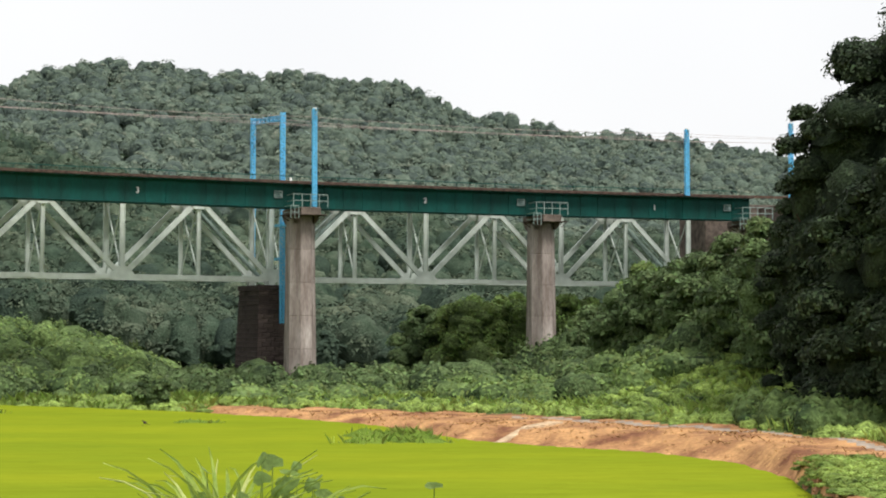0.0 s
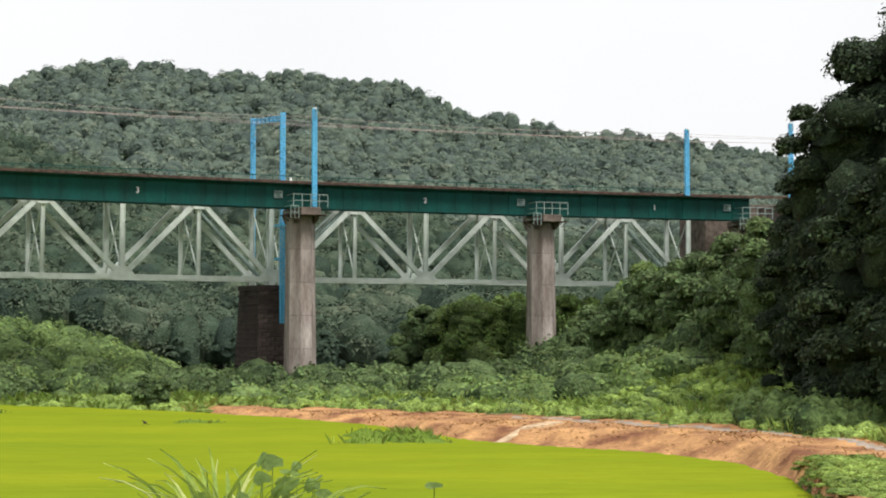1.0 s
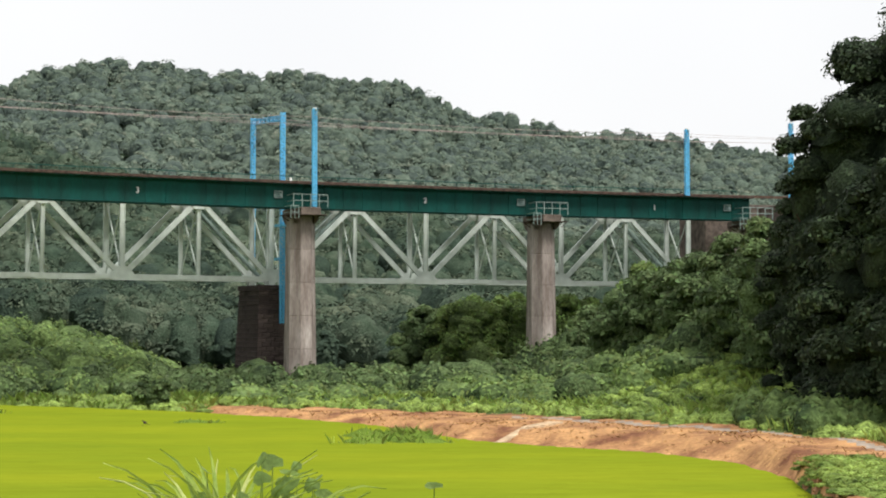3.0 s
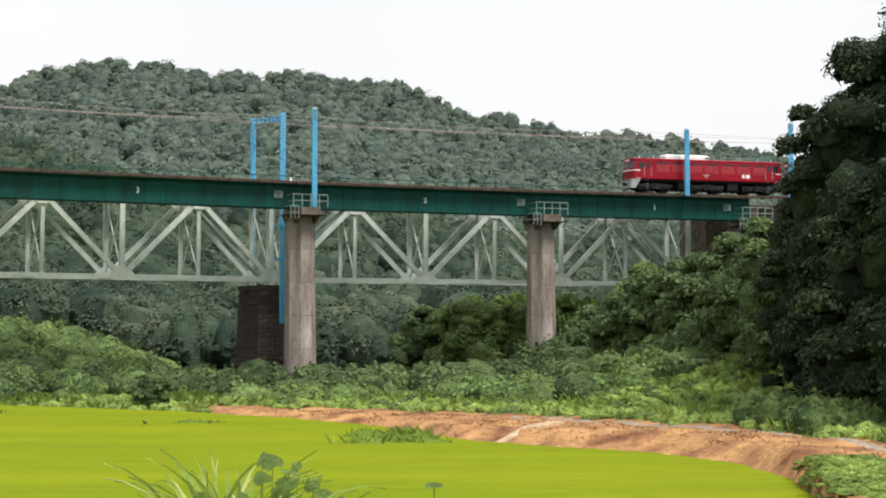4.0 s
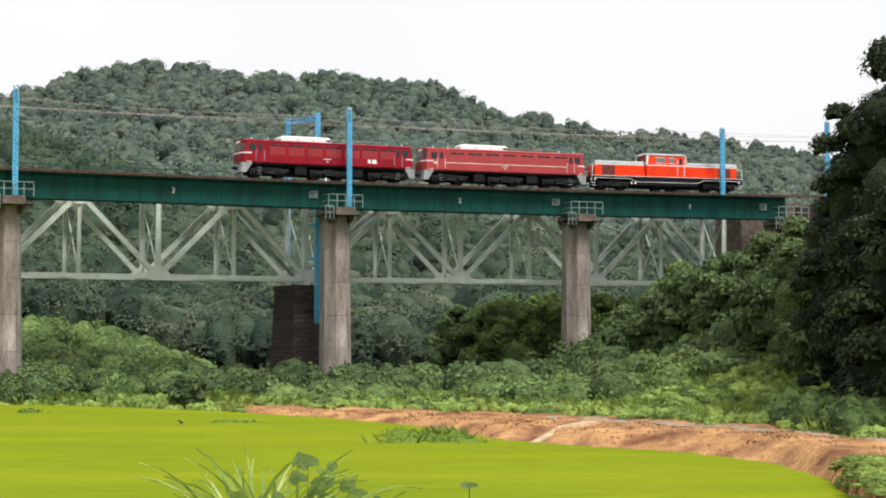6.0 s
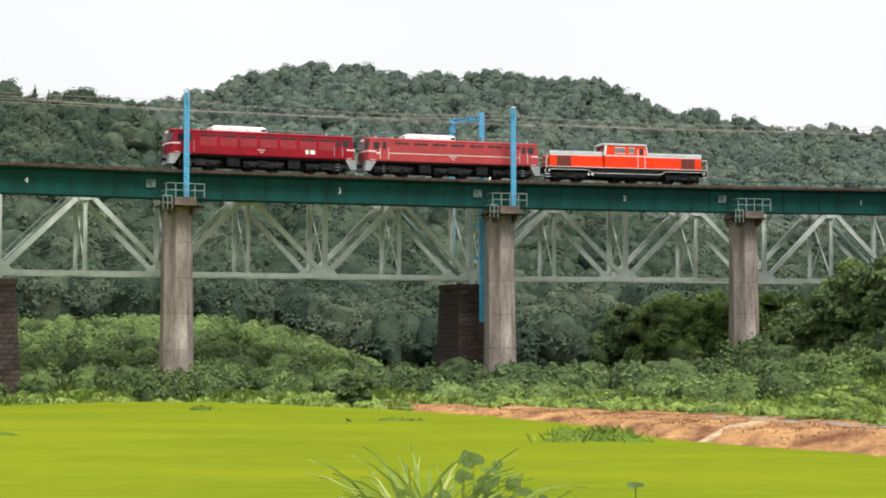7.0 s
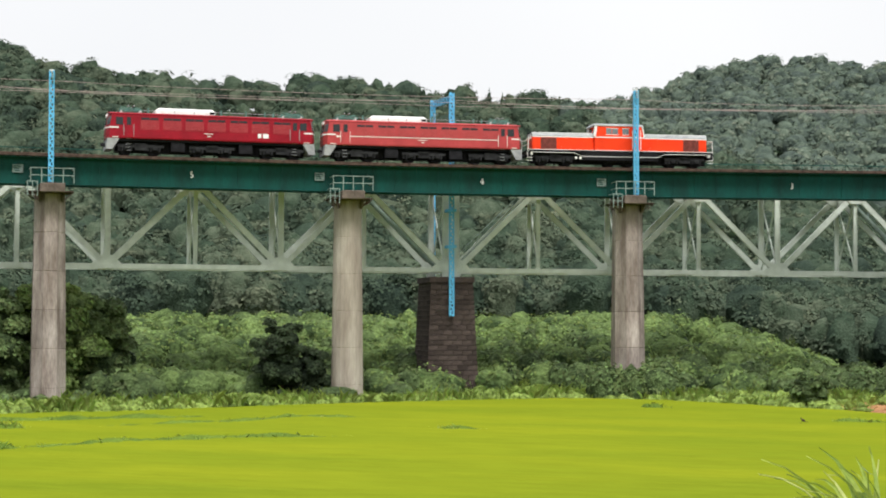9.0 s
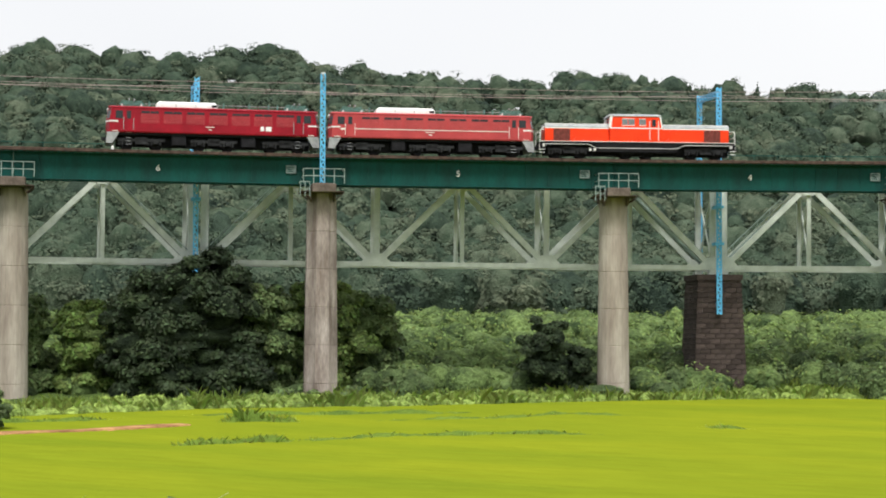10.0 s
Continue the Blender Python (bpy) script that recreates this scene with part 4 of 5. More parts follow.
meadow("grass_blades", "long grass blades along the field edge", -50, -8, 110, 160, 8000, 0.85, 0.035, "grass", lambda az, r: (r > edge(az)) & (r < edge(az) + 13), 6, 0.7)
meadow("grass_blades", "long grass blades above the farm track", -9.5, 19, 78, 142, 8000, 0.7, 0.035, "grass", lambda az, r: (r > road_d(az) + 2.3) & (r < road_d(az) + 30), 6, 0.7)
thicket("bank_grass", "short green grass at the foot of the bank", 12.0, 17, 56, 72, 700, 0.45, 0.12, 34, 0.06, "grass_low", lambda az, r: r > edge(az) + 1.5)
thicket("weed_bank", "tall leafy weeds in front of the dark trees", 10.2, 18, 88.5, 98, 420, 0.9, 1.15, 60, 0.15, "kudzu", lambda az, r: r > road_d(az) + 4)


M["turf"] = mat("bund_turf", (0.118, 0.172, 0.026), 0.95, spec=0.0, vary=0.2, scale=0.6, col2=(0.080, 0.130, 0.024), bump=0.7, deep=0.12)


def tuft_line(pts, n, h, wid, label):
    """A field bund: a low uneven turf ridge with some blades standing out of it."""
    P = []
    for (x0, y0), (x1, y1) in zip(pts, pts[1:]):
        m = max(2, int(math.hypot(x1 - x0, y1 - y0) / 0.4))
        P += [(x0 + (x1 - x0) * k / m, y0 + (y1 - y0) * k / m) for k in range(m)]
    P = np.array(P + [pts[-1]])
    m = len(P)
    D = np.gradient(P, axis=0)
    D /= np.linalg.norm(D, axis=1, keepdims=True)
    S = np.stack([-D[:, 1], D[:, 0]], -1)
    f = np.linspace(0, 1, m)
    taper = np.clip(np.minimum(f, 1 - f) * 5, 0.02, 1)
    hh = 0.17 + h * 0.85 * taper * (0.75 + 0.3 * np.sin(f * m * 0.55) + RNG.normal(0, 0.12, m))
    cross = np.array([(-1.5, 0.0), (-0.85, 0.62), (-0.3, 0.95), (0.3, 0.95), (0.85, 0.62), (1.5, 0.0)])
    q = len(cross)
    wv = wid * (0.85 + 0.2 * np.sin(f * 17) + RNG.normal(0, 0.06, m))
    XY = P[:, None] + S[:, None] * (cross[None, :, 0] * wv[:, None])[..., None]
    Z = hh[:, None] * cross[None, :, 1] + RNG.normal(0, 0.02, (m, q))
    V = np.concatenate([XY, Z[..., None]], -1).reshape(-1, 3)
    i, j = np.meshgrid(np.arange(m - 1), np.arange(q - 1), indexing="ij")
    F = np.stack([i * q + j, i * q + j + 1, (i + 1) * q + j + 1, (i + 1) * q + j], -1).reshape(-1, 4)
    ob = mesh_of("bund", V, F, M["turf"])
    ob.data.polygons.foreach_set("use_smooth", np.ones(len(F), bool))
    tagged(ob, label, "field bund", kind="stuff")
    k = RNG.integers(0, m, int(n * 0.3))
    x, y = P[k, 0] + RNG.normal(0, wid * 0.5, len(k)), P[k, 1] + RNG.normal(0, wid * 0.5, len(k))
    V, F = blades(x, y, hh[k] + 0.3 * h * RNG.uniform(0, 1.2, len(k)), 0.03, 4, 0.7)
    mesh_of("grass_blade", V, F, M["grass"], ob)


BUND = "darker rough grass on a bund between the paddies"
tuft_line([(-56.5, 65.0), (-55.2, 68.1), (-53.6, 71.0)], 420, 0.42, 0.5, BUND)
tuft_line([(-53.6, 71.0), (-51.0, 77.0), (-46.8, 82.3), (-41.1, 85.2)], 420, 0.26, 0.6, BUND)
tuft_line([(-80.5, 68.0), (-78.4, 71.3), (-76.0, 74.7), (-73.6, 78.8)], 380, 0.34, 0.7, BUND)
tuft_line([(-66.8, 81.0), (-65.2, 82.7), (-62.5, 83.1)], 260, 0.85, 0.5, "tall pale grass standing on a bund")
tuft_line([(-59.6, 86.9), (-54.1, 95.2), (-53.2, 101.6), (-48.0, 102.7)], 190, 0.24, 0.6, BUND)
tuft_line([(-73.0, 85.0), (-66.0, 92.0), (-59.0, 99.0)], 260, 0.3, 0.8, BUND)
tuft_line([(-39.4, 93.7), (-36.5, 93.7)], 150, 0.25, 0.5, BUND)
tuft_line([(-34.5, 121.9), (-33.0, 123.1)], 90, 0.35, 0.5, BUND)
tuft_line([(-18.2, 110.0), (-14.6, 110.2)], 200, 0.32, 0.5, BUND)
tuft_line([(-4.9, 91.0), (-2.6, 95.0), (0.0, 93.5)], 480, 0.75, 1.2, BUND)
tuft_line([(-5.5, 97.0), (-2.0, 101.5)], 240, 0.5, 0.9, BUND)
tuft_line([(-3.0, 92.0), (0.6, 92.0)], 160, 0.4, 0.6, BUND)

M["straw_path"] = mat("pale_dry_earth", (0.52, 0.38, 0.24), 0.95, vary=0.2, scale=1.5, bump=0.5)
# the bare footpath between two paddies and the ramp up to the farm track
def strip(name, label, pts, w, material, lift=0.0):
    bm = bmesh.new()
    P = [Vector((x, y, float(height(x, y)))) for x, y in pts]
    lo, hi = [], []
    for k, p in enumerate(P):
        d = (P[min(k + 1, len(P) - 1)] - P[max(k - 1, 0)]).normalized()
        s = Vector((-d.y, d.x, 0)).normalized() * w * (0.8 + 0.3 * math.sin(k * 2.1))
        lo.append([p + s + Vector((0, 0, 0.05)), p - s + Vector((0, 0, 0.05)), p - s * 1.3 - Vector((0, 0, 0.4)), p + s * 1.3 - Vector((0, 0, 0.4))])
    prism(bm, [[(v.x, v.y, v.z + 0.06 + lift) for v in r] for r in lo])
    return tagged(part(name, bm, material), label, "path", kind="structure")


strip("footpath", "narrow bare earth path between the paddies", [(-70.8, 60.0), (-70.2, 65.3), (-68.0, 69.7), (-67.4, 73.0), (-67.0, 75.4), (-66.6, 77.2)], 0.95, "dry", 0.17)
strip("field_ramp", "narrow pale earth ramp from the rice to the track", [(-0.8, 89.0), (1.2, 91.0), (3.2, 93.5), (5.0, 96.0), (6.8, 99.0)], 0.45, "straw_path")


# ---- trees ----
def tree(name, label, x, y, top, r, material, base=None, low=0.12, lumps=34, per=340, size=0.16, slim=1.0, category="tree"):
    z = float(height(x, y)) if base is None else base
    h = top - z
    g = empty(name, pose(x, y, z), label, category)
    bm = bmesh.new()
    rr = 0.018 * h + 0.12
    rings = []
    for k in range(7):
        f = k / 6
        cx, cy = 0.25 * math.sin(f * 3 + x), 0.25 * math.cos(f * 2.3 + y)
        q = rr * (1.35 if k == 0 else 1 - 0.8 * f)
        rings.append([(cx + q * math.cos(a * 0.7854), cy + q * math.sin(a * 0.7854), -0.4 + f * h * 0.85) for a in range(8)])
    prism(bm, rings)
    part("trunk", bm, "bark", g)
    rnd = random.Random(int(x * 31 + y * 17))
    for k in range(6):
        a, f = k * 1.05 + rnd.uniform(0, 0.6), rnd.uniform(0.25, 0.7)
        bm = bmesh.new()
        p0 = Vector((0, 0, f * h * 0.85))
        p1 = p0 + Vector((math.cos(a) * r * 0.4, math.sin(a) * r * 0.4, h * 0.1))
        p2 = p1 + Vector((math.cos(a + 0.3) * r * 0.3, math.sin(a + 0.3) * r * 0.3, h * 0.08))
        rod(bm, p0, p1, rr * 0.4, 6, rr * 0.25)
        rod(bm, p1, p2, rr * 0.25, 6, rr * 0.08)
        part("limb", bm, "bark", g)
    # crown: overlapping flat-bottomed lumps of leaves round inner cores coloured dark as gap shade
    zc = np.clip(np.linspace(low, 0.92, lumps) + RNG.uniform(-0.07, 0.07, lumps), low, 0.95)
    if slim == 1.0:
        prof = np.sqrt(np.clip(1 - ((zc - 0.42) / 0.62) ** 2, 0.04, 1))
    else:
        prof = np.clip(1.05 - zc, 0.08, 1)
    ang = np.arange(lumps) * 2.4 + RNG.uniform(-0.4, 0.4, lumps)
    q = RNG.uniform(0.35, 0.86, lumps) * prof * r
    C = np.stack([q * np.cos(ang), q * np.sin(ang), zc * h], -1)
    lr = r * RNG.uniform(0.2, 0.4, lumps) * (0.5 + 0.5 * prof)
    LR = np.stack([lr * 1.15, lr * 1.15, lr * 0.85], -1)
    P, N = lump_points(C, LR, per, -0.35)
    P += RNG.normal(0, 0.05 * r / 4, P.shape)
    if slim != 1.0:
        n = lumps * per
        f = 1 - np.sqrt(RNG.uniform(0, 1, n))
        a3 = RNG.uniform(0, 6.283, n)
        q3 = r * (1.02 - f) * (0.8 + 0.2 * np.sin(f * 40)) * RNG.uniform(0.75, 1.05, n)
        P = np.stack([q3 * np.cos(a3), q3 * np.sin(a3), (0.06 + 0.94 * f) * h], -1)
        N = np.stack([np.cos(a3), np.sin(a3), np.full(n, 0.7)], -1)
    V, F = leaves(P, N + np.array([0, 0, 0.35]), size, 0.6, 0.55, True)
    crown = mesh_of("crown", V, F, M[material], g)
    own = RNG.uniform(0.2, 0.8)
    set_tint(crown, np.full(len(V), own))
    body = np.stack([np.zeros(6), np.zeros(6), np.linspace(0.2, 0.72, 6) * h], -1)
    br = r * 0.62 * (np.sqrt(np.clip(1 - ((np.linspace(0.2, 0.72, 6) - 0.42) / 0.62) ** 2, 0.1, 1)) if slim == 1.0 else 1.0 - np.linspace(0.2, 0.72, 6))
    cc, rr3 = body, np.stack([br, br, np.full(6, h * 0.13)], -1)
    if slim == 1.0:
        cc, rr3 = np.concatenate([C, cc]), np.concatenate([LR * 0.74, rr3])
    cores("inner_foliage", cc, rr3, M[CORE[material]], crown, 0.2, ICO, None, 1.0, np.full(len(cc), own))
    return g


def tree_at(az, d, *a, **k):
    x, y = polar(az, d)
    return tree(*a[:2], x, y, *a[2:], **k)


DARK = "tall dark evergreen tree on the spur beside the field"
for az, d, top, r, lum in ((16.7, 99, 26.6, 6.8, 110), (14.6, 99, 23.6, 4.4, 56), (13.3, 101, 20.8, 3.5, 50), (15.2, 93, 15.0, 4.4, 50), (12.5, 106, 16.4, 3.1, 44),
                           (11.4, 114, 14.0, 3.1, 40), (16.6, 90, 18.6, 4.6, 44), (13.9, 99, 12.0, 3.6, 40), (15.4, 91, 9.6, 3.4, 34), (17.8, 96, 26.5, 5.0, 40), (10.3, 121, 13.4, 3.2, 34)):
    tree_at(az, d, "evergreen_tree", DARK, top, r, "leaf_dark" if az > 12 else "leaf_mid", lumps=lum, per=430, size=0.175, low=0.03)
MIXED = "leafy green broadleaf tree on the slope under the bridge"
for az, d, top, r, mt in ((9.2, 130, 11.8, 4.2, "leaf_mid"), (8.0, 136, 11.2, 4.2, "leaf_mid"), (6.6, 141, 9.4, 3.8, "leaf_mid"), (10.6, 122, 11.6, 3.6, "leaf_mid"), (5.4, 150, 8.3, 3.2, "leaf_mid"),
                          (1.0, 182, 9.8, 5.0, "leaf_light"), (2.6, 184, 10.2, 4.6, "leaf_light"), (-0.6, 186, 8.6, 3.8, "leaf_mid"), (4.6, 178, 9.8, 4.6, "leaf_light"), (7.6, 158, 12.2, 4.2, "leaf_light")):
    tree_at(az, d, "broadleaf_tree", MIXED, top, r, mt, low=0.03, size=0.24, lumps=42)
VALLEY = "dark green spreading tree between the bridge piers"
for az, d, top, r, mt in ((-40.3, 143, 12.4, 5.6, "leaf_dark"), (-42.2, 144, 10.6, 4.2, "leaf_dark"), (-38.2, 145, 9.6, 3.8, "leaf_mid"), (-44.2, 147, 8.0, 3.2, "leaf_light"),
                          (-36.0, 150, 10.4, 4.4, "leaf_light"), (-34.6, 152, 9.2, 3.2, "leaf_mid"), (-46.4, 148, 8.6, 3.6, "leaf_mid"), (-41.4, 141, 6.8, 3.4, "leaf_dark"), (-39.0, 141, 6.0, 3.0, "leaf_dark")):
    tree_at(az, d, "broadleaf_tree", VALLEY, top, r, mt, low=0.03, size=0.25, lumps=46)
tree_at(-28.3, 144, "young_tree", "small dark green bushy tree at the foot of a pier", 6.9, 2.4, "leaf_dark", low=0.03, per=200)
tree_at(-27.2, 144.5, "young_tree", "small dark green bushy tree beside a pier", 4.4, 1.8, "leaf_dark", low=0.03, per=160)
tree_at(-10.0, 132.5, "shrub", "rounded dark green shrub at the end of the bank", 2.7, 1.8, "leaf_mid", low=0.03, per=120, lumps=16, category="shrub")
tree_at(-11.25, 205, "broadleaf_tree", "round pale green tree on the river bank", 7.6, 3.3, "leaf_light", low=0.1, base=-0.5)
tree_at(-9.6, 208, "broadleaf_tree", "low round green bush tree on the river bank", 3.4, 3.0, "leaf_mid", low=0.1, base=-2.0)
tree_at(-47.6, 100, "shrub", "low green shrub at the field edge", 2.9, 1.6, "leaf_mid", low=0.1, category="shrub")


# conifers that stand out along the crest of the near ridge
for k in range(26):
    az = -24.5 + 7.8 * (k + RNG.uniform(-0.4, 0.4)) / 26
    d = 428 + RNG.uniform(-6, 6)
    x, y = polar(az, d)
    z = float(height(x, y))
    tree("conifer", "dark pointed conifer on the ridge line", x, y, z + RNG.uniform(6.8, 9.0), 2.2, "wood_near", slim=2.0, low=0.02, lumps=10, per=26, size=0.45)


# ---- foreground plants on the bank below the camera ----
M["blade"] = mat("long_grass_blade", (0.33, 0.40, 0.08), 0.55, vary=0.15, scale=3.0, col2=(0.18, 0.27, 0.05), trans=0.35)
M["vine"] = mat("vine_leaf", (0.27, 0.37, 0.12), 0.5, vary=0.2, scale=4.0, trans=0.5)


def arch_blade(bm, base, a, ln, w, lean, tilt):
    """A long leaf blade that rises, arches over and hangs at its tip."""
    rows = []
    p = Vector(base)
    for k in range(10):
        f = k / 9
        th = lean * (0.15 + 1.5 * f * f)
        d = Vector((math.cos(a) * math.sin(th), math.sin(a) * math.sin(th), math.cos(th)))
        s = (Vector((-math.sin(a), math.cos(a), 0)) + Vector((0, 0, tilt))).normalized() * w * max(0.03, math.sin(math.pi * (0.12 + 0.88 * f)) ** 0.7)
        rows.append((p - s, p - d.cross(s).normalized() * w * 0.3, p + s))
        p = p + d * (ln / 9)
    vs = [[bm.verts.new(q) for q in r] for r in rows]
    for r0, r1 in zip(vs, vs[1:]):
        bm.faces.new((r0[0], r0[1], r1[1], r1[0]))
        bm.faces.new((r0[1], r0[2], r1[2], r1[1]))


def grass_clump(az, d, n, hgt, spread, seed, leafy=0):
    x, y = polar(az, d)
    z = float(height(x, y))
    rnd = random.Random(seed)
    g = empty("grass_clump", pose(x, y, z, 0, 0, -az), "long arching pale green grass and vine leaves on the bank", "grass")
    for k in range(n):
        bm = bmesh.new()
        a = rnd.uniform(0, 6.283)
        arch_blade(bm, (rnd.gauss(0, spread), rnd.gauss(0, 0.2), -0.05), a, hgt * rnd.uniform(0.8, 1.08), rnd.uniform(0.011, 0.023), rnd.uniform(0.75, 1.3), rnd.uniform(-0.9, 0.9))
        part("blade", bm, "blade" if rnd.random() < 0.72 else "blade_pale", g)
    for k in range(leafy):
        bm = bmesh.new()
        p = Vector((rnd.gauss(0.05, spread * 1.1), rnd.gauss(-0.1, 0.15), hgt * rnd.uniform(0.64, 0.88)))
        rod(bm, (p.x * 0.9, p.y * 0.9 + 0.1, p.z * 0.5), p, 0.003, 5)
        sz = rnd.uniform(0.045, 0.085)
        m = pose(p.x, p.y, p.z, rnd.uniform(20, 75), rnd.uniform(-35, 35), rnd.uniform(-60, 60) + 180)
        prof = [(0, -0.2), (0.55, -0.45), (0.8, 0.1), (0.5, 0.7), (0, 1.15), (-0.5, 0.7), (-0.8, 0.1), (-0.55, -0.45)]
        c = bm.verts.new(m @ Vector((0, 0.2 * sz, -0.12 * sz)))
        ring = [bm.verts.new(m @ Vector((u * sz, v * sz, 0.12 * sz * abs(u)))) for u, v in prof]
        for q in range(8):
            bm.faces.new((c, ring[q], ring[(q + 1) % 8]))
        part("vine_leaf", bm, "vine", g)
    return g


M["blade_pale"] = mat("pale_grass_blade", (0.50, 0.55, 0.20), 0.55, vary=0.15, scale=3.0, trans=0.35)
grass_clump(-7.5, 9.0, 70, 1.12, 0.09, 3, 2)
grass_clump(-5.2, 9.0, 18, 0.96, 0.10, 4, 14)
grass_clump(-8.6, 9.0, 28, 0.90, 0.07, 5, 2)
grass_clump(-6.5, 8.8, 34, 1.0, 0.08, 11, 5)
grass_clump(-0.5, 9.0, 6, 0.9, 0.05, 6, 1)
grass_clump(-1.8, 9.0, 3, 0.92, 0.06, 7, 1)
grass_clump(-41.4, 9.0, 8, 0.8, 0.10, 8, 3)
grass_clump(-45.5, 9.0, 4, 0.8, 0.10, 9, 0)


def bird(x, y):
    g = empty("bird", pose(x, y, float(height(x, y)) + 0.42, 0, -25, 200), "small brown bird perched among the rice", "bird")
    M["feather"] = mat("brown_feathers", (0.06, 0.045, 0.035), 0.8, vary=0.2, scale=6)
    bm = bmesh.new()
    prism(bm, [[(xx, r * math.cos(a * 0.7854), r * 0.9 * math.sin(a * 0.7854)) for a in range(8)] for xx, r in ((-0.16, 0.03), (-0.08, 0.075), (0.03, 0.085), (0.12, 0.05))])
    part("body", bm, "feather", g)
    bm = bmesh.new()
    bmesh.ops.create_icosphere(bm, subdivisions=2, radius=0.052, matrix=Matrix.Translation((0.16, 0, 0.05)))
    part("head", bm, "feather", g)
    bm = bmesh.new()
    rod(bm, (0.2, 0, 0.05), (0.26, 0, 0.04), 0.015, 6, 0.003)
    part("beak", bm, "rust", g)
    bm = bmesh.new()
    box(bm, -0.36, -0.14, -0.035, 0.035, -0.012, 0.012)
    part("tail", bm, "feather", g)
    for yy in (-0.03, 0.03):
        bm = bmesh.new()
        rod(bm, (0.02, yy, -0.06), (0.1, yy, -0.42), 0.008, 5)
        part("leg", bm, "rust", g)
    return g


bird(-19.4, 107.0)


def flowers():
    az, r, x, y = scatter(12.2, 14.6, 92, 100, 60)
    z = height(x, y) + RNG.uniform(0.6, 1.0, 60)
    P = np.stack([x, y, z], -1)
    V, F = leaves(np.repeat(P, 4, 0) + RNG.normal(0, 0.05, (240, 3)), np.tile([0, -0.6, 0.8], (240, 1)), 0.06)
    return tagged(mesh_of("yellow_flowers", V, F, M["yellow"]), "small yellow flowers in the tall grass", "flowers", kind="stuff")


flowers()


def marker(s):
    g = empty("track_marker", at(s, -1.7, deck(s) + GIRDER_H + 0.12), "small white marker post on the walkway", "marker post")
    bm = bmesh.new()
    rod(bm, (0, 0, 0), (0, 0, 0.35), 0.12, 8, 0.1)
    part("post", bm, "white", g)
    bm = bmesh.new()
    rod(bm, (0, 0, 0.35), (0, 0, 0.45), 0.1, 8, 0.03)
    part("cap", bm, "white", g)


marker(-132.9)
marker(-231.2)


# ---- stone blocks of the far bridge's piers ----
def block_mesh():
    bm = bmesh.new()
    box(bm, -0.5, 0.5, -0.5, 0.5, -0.5, 0.5)
    bmesh.ops.bevel(bm, geom=bm.edges[:], offset=0.05, segments=1, affect="EDGES")
    me = bpy.data.meshes.new("stone")
    bm.to_mesh(me)
    bm.free()
    me.materials.append(M["stone"])
    return me


def stones():
    me = block_mesh()
    rnd = random.Random(5)
    for p, h in STONE[1:4]:
        z, row = 1.6, 0
        while z < h - 0.7:
            hh = min(0.46, h - 0.5 - z)
            f = 1 - (z + hh / 2) / h
            a, b = 1.95 + 0.55 * f, TW / 2 + 0.7 + 0.5 * f
            for half, other, turn in ((a, -b, False), (b, -a, True)):
                n = max(2, round(2 * half / 0.95))
                w = 2 * half / n
                x = -half + (w / 2 if row % 2 else 0)
                cuts = [-half] + [x + w * k for k in range(n + 1) if -half + 0.2 < x + w * k < half - 0.2] + [half]
                for c0, c1 in zip(cuts, cuts[1:]):
                    ob = new("stone", me)
                    ob.parent = p
                    out = 0.28 + rnd.uniform(-0.035, 0.03)
                    cc = (c0 + c1) / 2
                    ob.location = (other + 0.13, cc, z + hh / 2) if turn else (cc, other + 0.13, z + hh / 2)
                    ob.scale = (out, c1 - c0 - 0.03, hh - 0.03) if turn else (c1 - c0 - 0.03, out, hh - 0.03)
            z += hh
            row += 1


stones()


# ---- trains ----
M["red"] = mat("deep_red_paint", (0.28, 0.009, 0.020), 0.4, vary=0.1, scale=0.8, col2=(0.22, 0.009, 0.018))
M["louvre_red"] = mat("dusty_red_filter", (0.37, 0.06, 0.066), 0.6, vary=0.1, scale=2.0)
M["rose"] = mat("faded_rose_red_paint", (0.42, 0.06, 0.062), 0.45, vary=0.08, scale=0.8, col2=(0.36, 0.05, 0.054))
M["rose_louvre"] = mat("faded_rose_filter", (0.40, 0.068, 0.07), 0.6, vary=0.1, scale=2.0)
M["orange"] = mat("vermilion_orange_paint", (0.82, 0.052, 0.010), 0.38, vary=0.05, scale=0.8, col2=(0.74, 0.045, 0.010))
M["grille"] = mat("dark_red_radiator_grille", (0.17, 0.045, 0.036), 0.7, vary=0.2, scale=3.0)
M["roofgrey"] = mat("grey_roof_paint", (0.38, 0.40, 0.41), 0.6, vary=0.15, scale=1.5)
M["black"] = mat("black_steel", (0.012, 0.012, 0.014), 0.7, vary=0.3, scale=2.0)
M["bogie"] = mat("dark_grey_bogie_steel", (0.026, 0.027, 0.028), 0.8, vary=0.3, scale=2.0)
M["skirt"] = mat("light_grey_snow_plough", (0.36, 0.37, 0.38), 0.6, vary=0.15, scale=2.0)
M["copper"] = mat("green_weathered_copper", (0.10, 0.21, 0.18), 0.6, vary=0.2, scale=3.0)
M["cream"] = mat("off_white_stripe", (0.75, 0.72, 0.66), 0.5, vary=0.05, scale=2.0)
glass = bpy.data.materials.new("dark_window_glass")
glass.use_nodes = True
gb = glass.node_tree.nodes["Principled BSDF"]
gb.inputs["Base Color"].default_value, gb.inputs["Roughness"].default_value = (0.012, 0.014, 0.016, 1), 0.08
M["glass"] = glass
